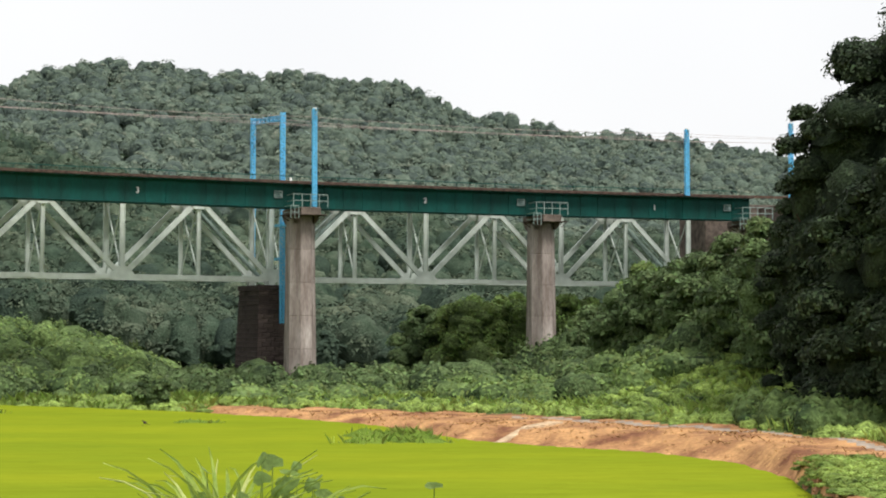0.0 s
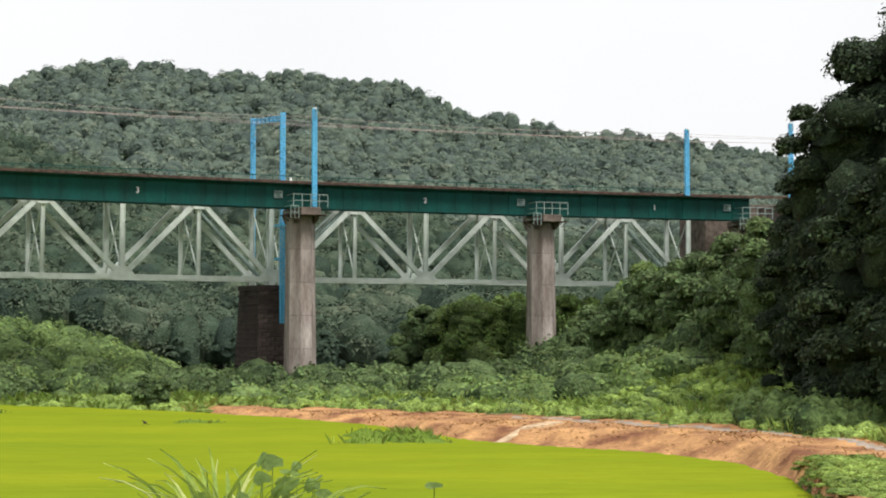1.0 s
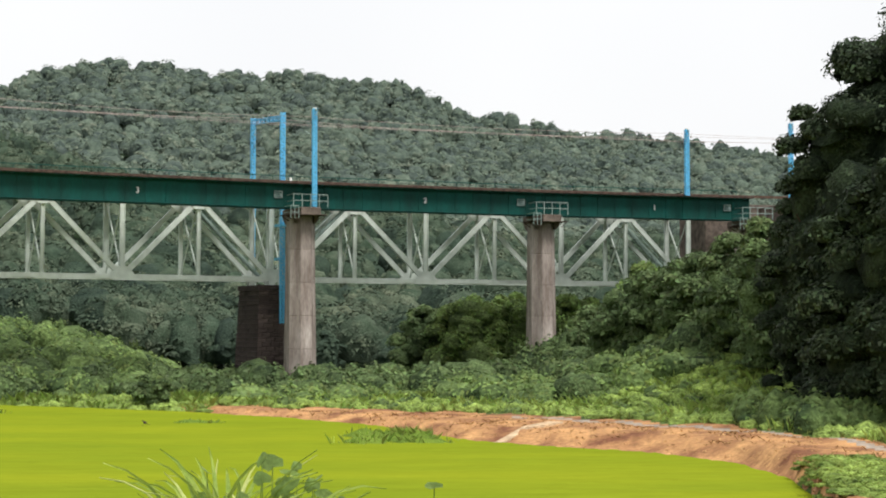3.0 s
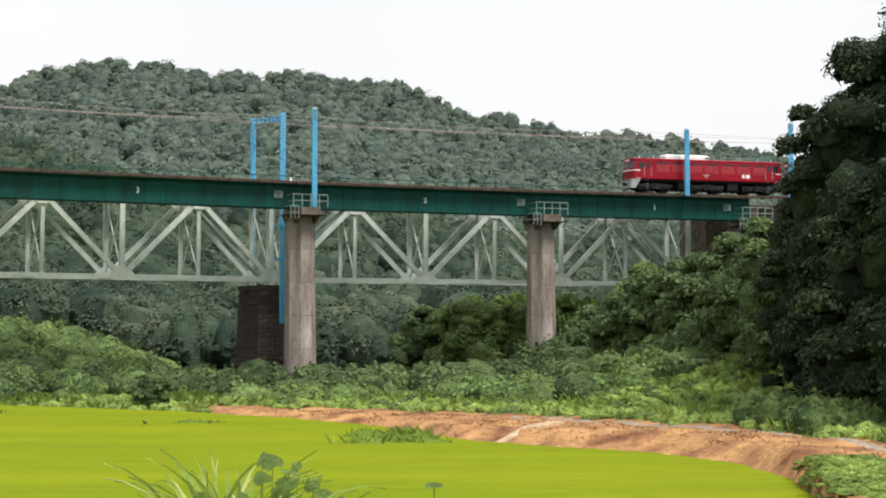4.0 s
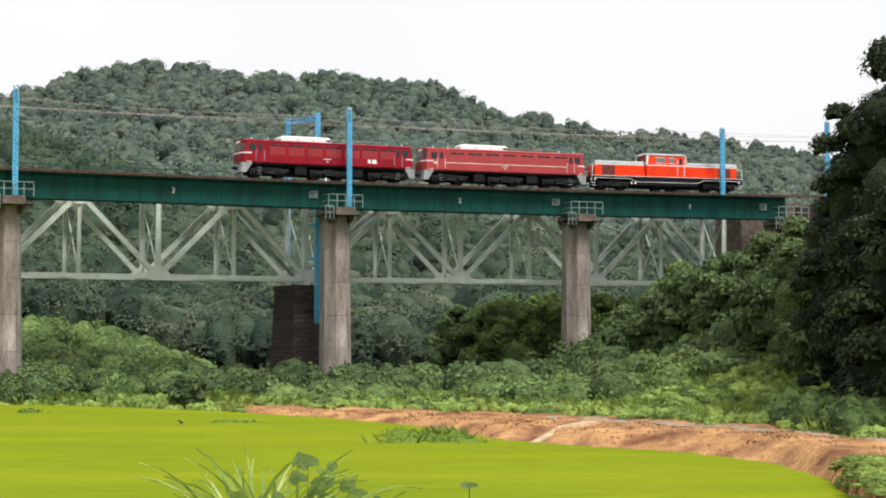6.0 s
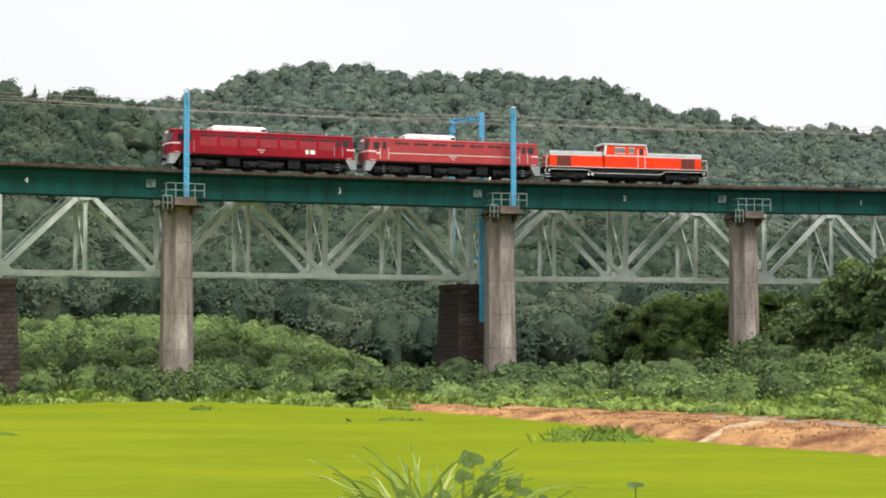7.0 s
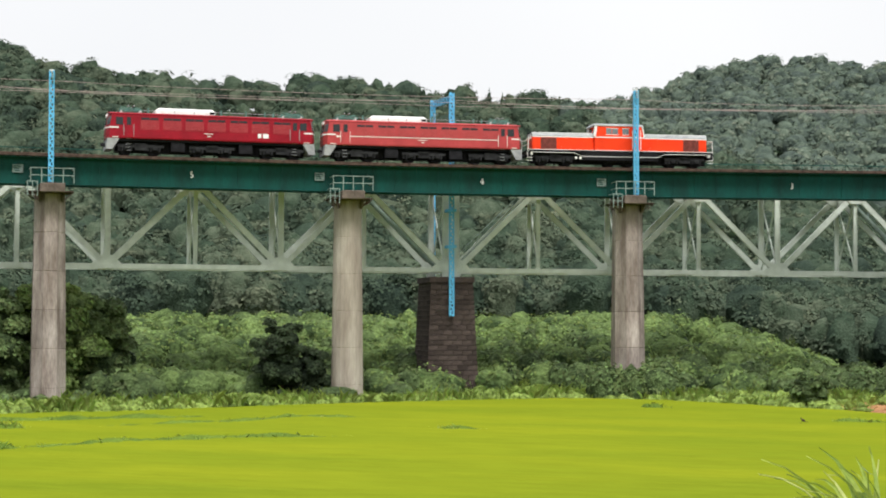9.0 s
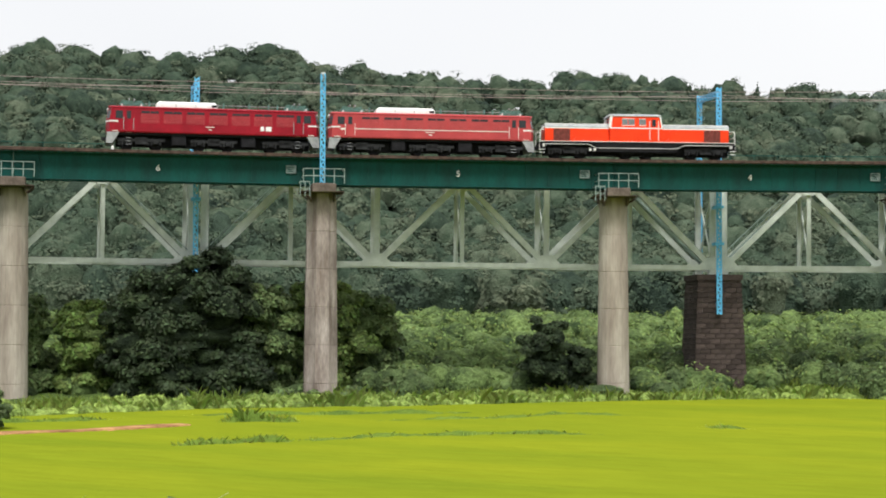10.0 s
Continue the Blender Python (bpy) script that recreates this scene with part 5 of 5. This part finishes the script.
# the sky's reflection is put into the panes' base colour as grey
M["windscreen"] = mat("sky_tinted_windscreen_glass", (0.16, 0.17, 0.18), 0.12, vary=0.15, scale=2.0, spec=0.6)
TRAIN = []


def plate(g, name, x0, x1, z0, z1, material, y=-1.452, depth=0.012, label="", both=True):
    """A flat piece on the side walls."""
    out = []
    for sy in ((-1, 1) if both else (-1,)):
        bm = bmesh.new()
        yy = abs(y)
        box(bm, x0, x1, min(sy * (yy - 0.02), sy * (yy + depth)), max(sy * (yy - 0.02), sy * (yy + depth)), z0, z1)
        out.append(part(name, bm, material, g, label))
    return out[0]


def wheelset(g, x, r=0.56):
    bm = bmesh.new()
    for sy in (-1, 1):
        rod(bm, (0, sy * 0.50, 0), (0, sy * 0.60, 0), r, 20)
        rod(bm, (0, sy * 0.46, 0), (0, sy * 0.50, 0), r + 0.03, 20)
        for k in range(5):
            a = k * 1.2566
            bar(bm, (0, sy * 0.615, 0), (math.cos(a) * r * 0.8, sy * 0.615, math.sin(a) * r * 0.8), 0.03, 0.09, up=(0, 1, 0))
    rod(bm, (0, -0.6, 0), (0, 0.6, 0), 0.09, 10)
    w = part("wheelset", bm, "bogie", g, "dark steel wheelset")
    w.location = (x, 0, r)
    return (w, x, r)


def bogie(g, x0, x1):
    """A bogie frame over its axle boxes and springs."""
    bm = bmesh.new()
    for sy in (-1, 1):
        ya, yb = sorted((sy * 0.98, sy * 1.12))
        box(bm, x0 - 0.75, x1 + 0.75, ya, yb, 0.62, 0.86, 0.02)
        box(bm, (x0 + x1) / 2 - 0.5, (x0 + x1) / 2 + 0.5, ya, yb, 0.40, 1.0, 0.02)
    box(bm, (x0 + x1) / 2 - 0.25, (x0 + x1) / 2 + 0.25, -1.0, 1.0, 0.55, 0.9)
    f = part("bogie_frame", bm, "bogie", g)
    for x in (x0, x1):
        for sy in (-1, 1):
            bm = bmesh.new()
            ya, yb = sorted((sy * 0.95, sy * 1.2))
            box(bm, x - 0.2, x + 0.2, ya, yb, 0.4, 0.72, 0.03)
            part("axle_box", bm, "bogie", f)
            bm = bmesh.new()
            rod(bm, (x, sy * 1.2, 0.56), (x, sy * 1.23, 0.56), 0.12, 10)
            part("axle_cover", bm, "bogie", f)
            bm = bmesh.new()
            bar(bm, (x + 0.72, sy * 0.9, 1.0), (x + 0.66, sy * 0.8, 0.16), 0.05, 0.05)
            part("sand_pipe", bm, "black", f)
            bm = bmesh.new()
            bar(bm, (x - 0.62, sy * 1.0, 0.9), (x - 0.62, sy * 1.0, 0.35), 0.16, 0.1)
            part("brake_hanger", bm, "bogie", f)
            for dx in (-0.36, 0.36):
                bm = bmesh.new()
                rod(bm, (x + dx, sy * 1.06, 0.34), (x + dx, sy * 1.06, 0.64), 0.09, 8)
                part("spring", bm, "bogie", f)


def pantograph(g, x):
    """A folded pantograph: base frame, lower and upper arms, contact strips, insulators."""
    z = 3.66
    bm = bmesh.new()
    for sy in (-0.55, 0.55):
        bar(bm, (x - 1.0, sy, z), (x + 1.0, sy, z), 0.1, 0.1)
    for dx in (-1.0, 1.0):
        bar(bm, (x + dx, -0.55, z), (x + dx, 0.55, z), 0.07, 0.07)
    p = part("pantograph", bm, "copper", g, "folded grey-green lattice pantograph")
    for sy in (-0.55, 0.55):
        for sx, dz in ((-1, 0.0), (1, 0.04)):
            bm = bmesh.new()
            bar(bm, (x + sx * 0.95, sy, z + 0.08), (x - sx * 0.85, sy * 0.8, z + 0.26 + dz), 0.06, 0.06)
            part("arm", bm, "copper", p)
    for dx in (-0.22, 0.22):
        bm = bmesh.new()
        bar(bm, (x + dx, -0.9, z + 0.38), (x + dx, 0.9, z + 0.38), 0.05, 0.05)
        for sy in (-1, 1):
            bar(bm, (x + dx, sy * 0.9, z + 0.38), (x + dx, sy * 1.1, z + 0.26), 0.05, 0.05)
        part("contact_strip", bm, "skirt", p)
    for dx in (-0.8, 0.8):
        for sy in (-0.55, 0.55):
            bm = bmesh.new()
            rod(bm, (x + dx, sy, 3.3), (x + dx, sy, z), 0.07, 8)
            part("insulator", bm, "insul", p)


def electric(name, label, paint, louvre, stripe, lag):
    """A six-axle electric locomotive with a cab at each end; x runs from its front to its rear."""
    g = empty(name, at(0), label, "locomotive", "locomotives")
    L = 17.85

    def plan(z, ins):
        e = 0.16 if z > 2.2 else 0.0       # the windscreens lean back above the waist
        e = e * (z - 2.2) / 1.0
        w = 1.45 - ins
        pts = [(0.02 + e, -0.85), (0.30 + e, -w), (L - 0.30 - e, -w), (L - 0.02 - e, -0.85), (L - 0.02 - e, 0.85), (L - 0.30 - e, w), (0.30 + e, w), (0.02 + e, 0.85)]
        return [(x, max(-w, min(w, y)), z) for x, y in pts]

    bm = bmesh.new()
    prism(bm, [plan(1.2, 0.03), plan(1.3, 0.0), plan(2.2, 0.0), plan(3.18, 0.0), plan(3.27, 0.05)])
    body = part("body", bm, paint, g)
    bm = bmesh.new()
    rings = []
    for x, k in ((0.2, 0.8), (0.45, 1.0), (L - 0.45, 1.0), (L - 0.2, 0.8)):
        rings.append([(x, y * (0.97 if k < 1 else 1), 3.26 + z * k) for y, z in ((-1.44, 0), (-1.36, 0.09), (-1.0, 0.17), (0, 0.21), (1.0, 0.17), (1.36, 0.09), (1.44, 0))])
    prism(bm, rings)
    part("roof", bm, paint, g)
    plate(body, "gutter", 0.5, L - 0.5, 3.225, 3.265, paint, depth=0.03)
    # side windows over filters
    for k in range(7):
        x = 2.84 + 1.885 * k
        plate(body, "window_strip", x + 0.05, x + 1.47, 2.80, 2.98, "glass")
        f = plate(body, "filter", x, x + 1.52, 1.98, 2.74, louvre, label="dusty lighter filter panel")
        for q in range(6):
            plate(f, "slat", x + 0.03, x + 1.49, 2.02 + 0.12 * q, 2.06 + 0.12 * q, paint, depth=0.022, both=False)
        plate(body, "mullion", x + 0.73, x + 0.79, 2.80, 2.98, paint, depth=0.018)
    for x in (0.78, L - 1.38):
        plate(body, "cab_window", x, x + 0.6, 2.32, 2.98, "glass")
    for x in (1.62, L - 2.06):
        dr = plate(body, "cab_door", x - 0.08, x + 0.52, 1.28, 3.08, paint, depth=0.02)
        plate(dr, "door_window", x + 0.06, x + 0.42, 2.32, 2.98, "glass", depth=0.028)
        for q in range(4):
            plate(body, "step", x + 0.02, x + 0.42, 0.36 + q * 0.27, 0.39 + q * 0.27, "skirt", y=-1.3)
        for dx in (-0.2, 0.62):
            plate(body, "grab_rail", x + dx, x + dx + 0.04, 1.4, 2.4, "cream" if stripe else "skirt", depth=0.05)
    # ends: windscreens, white band, lights, plough, coupler
    for s, x in ((1, 0.0), (-1, L)):
        for y in (-0.43, 0.43):
            bm = bmesh.new()
            vs = [bm.verts.new((x + s * (0.0 + e), y + dy, z)) for e, dy, z in ((0.005, -0.36, 2.32), (0.005, 0.36, 2.32), (0.125, 0.36, 3.02), (0.125, -0.36, 3.02))]
            f = bm.faces.new(vs if s < 0 else vs[::-1])
            bmesh.ops.solidify(bm, geom=[f], thickness=0.02)
            part("windscreen", bm, "windscreen", body)
        for sy in (-1, 1):
            bm = bmesh.new()
            pts = [(0.07, 0.9), (0.30, 1.44)]
            vs = [bm.verts.new((x + s * (px + e - 0.03), sy * py, z)) for (px, py), z, e in ((pts[0], 2.34, 0.02), (pts[1], 2.34, 0.02), (pts[1], 3.0, 0.13), (pts[0], 3.0, 0.13))]
            f = bm.faces.new(vs if s * sy > 0 else vs[::-1])
            bmesh.ops.solidify(bm, geom=[f], thickness=0.02)
            part("corner_window", bm, "windscreen", body)
        bm = bmesh.new()
        box(bm, min(x - s * 0.012, x + s * 0.05), max(x - s * 0.012, x + s * 0.05), -0.86, 0.86, 2.04, 2.16)
        part("white_band", bm, "white", body)
        a, b = (0.28, 1.0) if s > 0 else (L - 1.0, L - 0.28)
        plate(body, "white_band", a, b, 2.04, 2.16, "white")
        for sy in (-1, 1):
            bm = bmesh.new()
            bar(bm, (x + s * 0.03, sy * 0.86, 2.10), (x + s * 0.31, sy * 1.455, 2.10), 0.03, 0.12)
            part("white_band", bm, "white", body)
            bm = bmesh.new()
            rod(bm, (x - s * 0.03, sy * 0.7, 1.62), (x + s * 0.05, sy * 0.7, 1.62), 0.13, 12)
            part("tail_light", bm, "grille", body)
            bm = bmesh.new()
            rod(bm, (x + s * 0.08, sy * 0.28, 3.16), (x + s * 0.2, sy * 0.28, 3.16), 0.12, 12)
            part("headlight", bm, "insul", body)
        bm = bmesh.new()
        prism(bm, [[(x + s * 0.10, -1.4, 1.2), (x + s * 1.1, -1.4, 1.2), (x + s * 1.1, 1.4, 1.2), (x + s * 0.10, 1.4, 1.2)][:: (1 if s > 0 else -1)],
                   [(x + s * 0.0, -1.3, 0.45), (x + s * 0.55, -1.3, 0.45), (x + s * 0.55, 1.3, 0.45), (x + s * 0.0, 1.3, 0.45)][:: (1 if s > 0 else -1)]][::-1])
        part("snow_plough", bm, "skirt", g, "light grey end skirt")
        bm = bmesh.new()
        box(bm, min(x + s * 0.05, x - s * 0.36), max(x + s * 0.05, x - s * 0.36), -0.14, 0.14, 0.76, 1.04, 0.03)
        part("coupler", bm, "black", g)
        bm = bmesh.new()
        for y in (-0.7, 0.7):
            bar(bm, (x - s * 0.02, y, 1.1), (x - s * 0.1, y, 0.6), 0.05, 0.05)
        part("air_hose", bm, "black", g)
        plate(body, "plate_mark", *((0.5, 1.0) if s > 0 else (L - 1.0, L - 0.5)), 1.26, 1.32, "cream")
    if stripe:
        plate(body, "side_stripe", 2.3, L - 2.3, 1.93, 1.99, "cream", depth=0.026)
        plate(body, "depot_mark", 1.05, 1.45, 1.86, 2.0, "cream")
        n0 = 8.35
    else:
        n0 = 8.2
        # emblem: two plain white shapes
        for x0, x1, z0, z1 in ((12.80, 13.10, 1.56, 1.94), (13.24, 13.72, 1.56, 1.94)):
            plate(body, "emblem", x0, x1, z0, z1, "white", both=False)
    plate(body, "number_plate", n0, n0 + 0.75, 1.75, 1.81, "cream", depth=0.03)
    plate(body, "maker_plate", n0 + 0.27, n0 + 0.52, 1.52, 1.6, "cream")
    # roof gear
    bm = bmesh.new()
    prism(bm, [[(4.1, -0.95, 3.42), (9.2, -0.95, 3.42), (9.2, 0.95, 3.42), (4.1, 0.95, 3.42)], [(4.12, -0.95, 3.72), (9.18, -0.95, 3.72), (9.18, 0.95, 3.72), (4.12, 0.95, 3.72)],
               [(4.38, -0.75, 3.92), (8.98, -0.75, 3.92), (8.98, 0.75, 3.92), (4.38, 0.75, 3.92)]])
    cover = part("resistor_cover", bm, "white", g, "white boxed roof equipment cover")
    for x in (5.75, 7.4):
        bm = bmesh.new()
        box(bm, x - 0.03, x + 0.03, -0.98, 0.98, 3.4, 3.73)
        part("rib", bm, "skirt", cover)
    bm = bmesh.new()
    box(bm, 8.72, 9.14, -0.97, -0.93, 3.5, 3.7)
    part("vent", bm, "black", cover)
    for x in (2.1, L - 1.9):
        pantograph(g, x)
    for x in (3.55, 9.75, 11.9, 13.55, 14.3):
        bm = bmesh.new()
        rod(bm, (x, -0.6, 3.4), (x, -0.6, 3.92), 0.09, 8, 0.06)
        part("roof_insulator", bm, "copper", g)
    bm = bmesh.new()
    bar(bm, (3.2, -0.35, 3.72), (4.2, -0.35, 3.72), 0.035, 0.035)
    part("roof_cable", bm, "skirt", g)
    bm = bmesh.new()
    bar(bm, (9.2, -0.35, 3.76), (L - 3.0, -0.35, 3.76), 0.035, 0.035)
    bar(bm, (L - 3.0, -0.35, 3.76), (L - 1.9, -0.35, 3.6), 0.035, 0.035)
    part("roof_cable", bm, "skirt", g)
    # underframe
    bm = bmesh.new()
    box(bm, 1.0, L - 1.0, -1.25, 1.25, 1.0, 1.22)
    # dark centre box added to stand for the shade between the wheels
    box(bm, 0.8, L - 0.8, -0.40, 0.40, 0.28, 1.02)
    part("underframe", bm, "black", g)
    for x0, x1 in ((5.4, 6.6), (11.2, 12.4)):
        bm = bmesh.new()
        box(bm, x0, x1, -1.2, 1.2, 0.35, 1.02, 0.04)
        part("equipment_box", bm, "black", g)
    wheels = []
    for c in (2.9, 8.92, 14.95):
        bogie(g, c - 1.2, c + 1.2)
        wheels += [wheelset(g, c - 1.2), wheelset(g, c + 1.2)]
    TRAIN.append((g, lag, wheels))
    return g


def diesel(lag):
    """A centre-cab diesel locomotive with a long hood on each side."""
    g = empty("diesel_locomotive", at(0), "bright orange centre-cab diesel locomotive with grey top and white lines", "locomotive", "locomotives")
    L = 17.3
    bm = bmesh.new()
    box(bm, 0.1, L - 0.1, -1.4, 1.4, 1.06, 1.26, 0.02)
    # added black fill under the frame, for the shade behind the wheels
    box(bm, 0.5, L - 0.5, -0.40, 0.40, 0.28, 1.05)
    frame_ = part("frame", bm, "black", g)
    plate(frame_, "white_line", 0.1, L - 0.1, 1.225, 1.27, "white", y=-1.4)
    for x0, z0, x1, z1 in ((0.3, 1.0, 4.3, 1.0), (4.3, 1.0, 5.0, 0.86), (5.0, 0.86, 12.0, 0.86), (12.0, 0.86, 12.7, 1.0), (12.7, 1.0, L - 0.3, 1.0)):
        bm = bmesh.new()
        bar(bm, (x0, -1.41, z0), (x1, -1.41, z1), 0.03, 0.04)
        part("skirt_line", bm, "white", frame_)
    bm = bmesh.new()
    box(bm, 4.9, 12.1, -1.36, 1.36, 0.5, 1.06, 0.05)
    part("fuel_tank", bm, "black", g)
    for a, b in ((0.55, 6.4), (10.5, L - 0.55)):
        bm = bmesh.new()
        prism(bm, [[(x, y * k, z) for y, z in ((-1.02, 1.26), (-1.02, 2.52), (-0.86, 2.76), (0.86, 2.76), (1.02, 2.52), (1.02, 1.26))] for x, k in ((a, 0.97), (a + 0.12, 1.0), (b - 0.12, 1.0), (b, 0.97))])
        hood = part("hood", bm, "orange", g)
        bm = bmesh.new()
        prism(bm, [[(x, y, z) for y, z in ((-1.035, 2.50), (-1.035, 2.57), (-0.88, 2.80), (0.88, 2.80), (1.035, 2.57), (1.035, 2.50))] for x in (a - 0.01, b + 0.01)])
        part("hood_top", bm, "roofgrey", hood, "grey hood top")
        plate(hood, "white_line", a, b, 2.40, 2.49, "white", y=-1.02)
        plate(hood, "roof_edge", a, b, 2.80, 2.84, "white", y=-0.86, depth=0.03)
        ga = a + 0.75 if a < 5 else b - 2.2
        gr = plate(hood, "radiator_grille", ga, ga + 1.45, 1.34, 2.36, "grille", y=-1.02)
        for q in range(8):
            plate(gr, "slat", ga + 0.03, ga + 1.42, 1.40 + 0.12 * q, 1.45 + 0.12 * q, "grille", y=-1.02, depth=0.02, both=False)
        xa, xb = (3.0, 6.0) if a < 5 else (11.2, 14.2)
        bm = bmesh.new()
        prism(bm, [[(xa, -1.28, 1.27), (xb, -1.28, 1.27), (xb, -1.0, 1.27), (xa, -1.0, 1.27)], [(xa + 0.2, -1.26, 1.62), (xb, -1.26, 1.62), (xb, -1.0, 1.62), (xa + 0.2, -1.0, 1.62)]])
        part("side_box", bm, "orange", hood)
        for q in range(3):
            x = a + 2.4 + q * 1.1 if a < 5 else a + 0.5 + q * 1.1
            plate(hood, "hood_door", x, x + 1.04, 1.64, 2.36, "orange", y=-1.02)
        e = a if a < 5 else b
        sg = -1 if a < 5 else 1
        bm = bmesh.new()
        for y in (-0.35, 0.35):
            rod(bm, (e, y, 2.5), (e + sg * 0.08, y, 2.5), 0.13, 12)
        part("headlight", bm, "insul", hood)
    # cab
    bm = bmesh.new()
    prism(bm, [[(6.2, -1.38, 1.26), (10.75, -1.38, 1.26), (10.75, 1.38, 1.26), (6.2, 1.38, 1.26)], [(6.2, -1.38, 2.55), (10.75, -1.38, 2.55), (10.75, 1.38, 2.55), (6.2, 1.38, 2.55)],
               [(6.45, -1.30, 3.46), (10.5, -1.30, 3.46), (10.5, 1.30, 3.46), (6.45, 1.30, 3.46)]])
    cab = part("cab", bm, "orange", g)
    bm = bmesh.new()
    prism(bm, [[(6.1, -1.4, 3.46), (10.7, -1.4, 3.46), (10.7, 1.4, 3.46), (6.1, 1.4, 3.46)], [(6.15, -1.3, 3.58), (10.65, -1.3, 3.58), (10.65, 1.3, 3.58), (6.15, 1.3, 3.58)],
               [(6.3, -0.7, 3.70), (10.5, -0.7, 3.70), (10.5, 0.7, 3.70), (6.3, 0.7, 3.70)]])
    part("cab_roof", bm, "roofgrey", g, "pale grey cab roof")
    plate(cab, "roof_line", 6.3, 10.6, 3.42, 3.49, "white", y=-1.32)
    plate(cab, "white_line", 6.2, 10.75, 2.40, 2.49, "white", y=-1.38)
    for x0, x1 in ((7.25, 7.75), (7.8, 8.35), (8.75, 9.35)):
        # cab panes with the same sky reflection in their colour
        w_ = plate(cab, "cab_window", x0, x1, 2.70, 3.24, "windscreen", y=-1.335, depth=0.03)
        plate(w_, "window_frame", x0 - 0.03, x1 + 0.03, 3.22, 3.26, "white", y=-1.335, depth=0.04, both=False)
        plate(w_, "window_frame", x0 - 0.03, x1 + 0.03, 2.67, 2.71, "white", y=-1.335, depth=0.04, both=False)
    dr = plate(cab, "cab_door", 9.75, 10.35, 1.3, 3.24, "orange", y=-1.38, depth=0.01)
    plate(dr, "door_window", 9.88, 10.22, 2.6, 3.2, "glass", y=-1.36, depth=0.04)
    for x in (9.66, 10.42):
        plate(cab, "grab_rail", x, x + 0.05, 1.4, 3.1, "white", y=-1.38, depth=0.05)
    for s, x in ((1, 6.2), (-1, 10.75)):
        for y in (-0.68, 0.68):
            bm = bmesh.new()
            vs = [bm.verts.new((x + s * e - s * 0.01, y + dy, z)) for e, dy, z in ((0.02, -0.5, 2.62), (0.02, 0.5, 2.62), (0.22, 0.5, 3.32), (0.22, -0.5, 3.32))]
            f = bm.faces.new(vs if s < 0 else vs[::-1])
            bmesh.ops.solidify(bm, geom=[f], thickness=0.02)
            part("windscreen", bm, "glass", cab)
        for y in (-1.36, 1.36):
            bm = bmesh.new()
            bar(bm, (x - s * 0.03, y, 2.5), (x + s * 0.12, y * 0.96, 3.48), 0.12, 0.22 if s > 0 else 0.1)
            part("corner_post", bm, "white", cab)
    for s, x in ((1, 0.0), (-1, L)):
        for y in (-1.3, 1.3):
            bm = bmesh.new()
            bar(bm, (x + s * 0.05, y, 0.75), (x + s * 0.12, y, 2.25), 0.05, 0.05)
            bar(bm, (x + s * 0.12, y, 2.25), (x + s * 0.5, y * 0.8, 2.25), 0.05, 0.05)
            part("handrail", bm, "white", g)
            for q in range(3):
                bm = bmesh.new()
                box(bm, *sorted((x + s * 0.02, x + s * 0.5)), *sorted((y, y * 0.75)), 0.42 + q * 0.26, 0.46 + q * 0.26)
                part("step", bm, "white", g)
        bm = bmesh.new()
        for z in (1.75, 2.2):
            bar(bm, (x + s * 0.12, -1.3, z), (x + s * 0.12, 1.3, z), 0.04, 0.04)
        part("end_rail", bm, "white", g)
        bm = bmesh.new()
        box(bm, *sorted((x + s * 0.05, x - s * 0.35)), -0.14, 0.14, 0.76, 1.04, 0.03)
        part("coupler", bm, "black", g)
        bm = bmesh.new()
        box(bm, *sorted((x + s * 0.05, x + s * 0.3)), -1.35, 1.35, 0.8, 1.1, 0.02)
        part("buffer_beam", bm, "black", g)
    wheels = []
    for a, b, r in ((1.55, 3.75, 0.5), (7.75, 9.55, 0.5), (13.55, 15.75, 0.5)):
        bogie(g, a, b)
        wheels += [wheelset(g, a, r), wheelset(g, b, r)]
    for x in (4.35, 4.75):
        bm = bmesh.new()
        box(bm, x, x + 0.2, -1.42, -1.36, 0.62, 0.82)
        part("data_plate", bm, "white", g)
    TRAIN.append((g, lag, wheels))


electric("electric_locomotive", "deep red six-axle electric locomotive with white roof cover leading", "red", "louvre_red", False, 0.0)
electric("electric_locomotive", "faded rose-red electric locomotive with a white side line", "rose", "rose_louvre", True, 18.6)
diesel(36.85)


def lift(g, dz, cab=0.0):
    """Set the bodywork to its height over the bogies."""
    for o in g.children_recursive:
        if o.type == "MESH" and o.name.split(".")[0] not in ("wheelset", "bogie_frame", "axle_box", "spring", "coupler"):
            for v in o.data.vertices:
                if v.co.z > 0.98:
                    v.co.z += dz + (cab * min(1.0, (v.co.z - 2.9) / 0.6) if v.co.z > 2.9 else 0.0)


for g, lag, wheels in TRAIN:
    lift(g, 0.17, 0.04 if lag > 30 else 0.0)


def loco_s(t):
    return -107.3 - 22.63 * (t - 4.5)


def motions():
    for g, lag, wheels in TRAIN:
        rows = []
        for k in range(41):
            t = k * 0.25
            s = loco_s(t) + lag
            rows.append((t, at(s, 0, deck(s) + RAIL)))
        walk(g, rows)
        for w, x, r in wheels:
            walk(w, [(k / FPS, pose(x, 0, r) @ Matrix.Rotation(-22.63 * k / FPS / r, 4, "Y")) for k in range(301)])


motions()
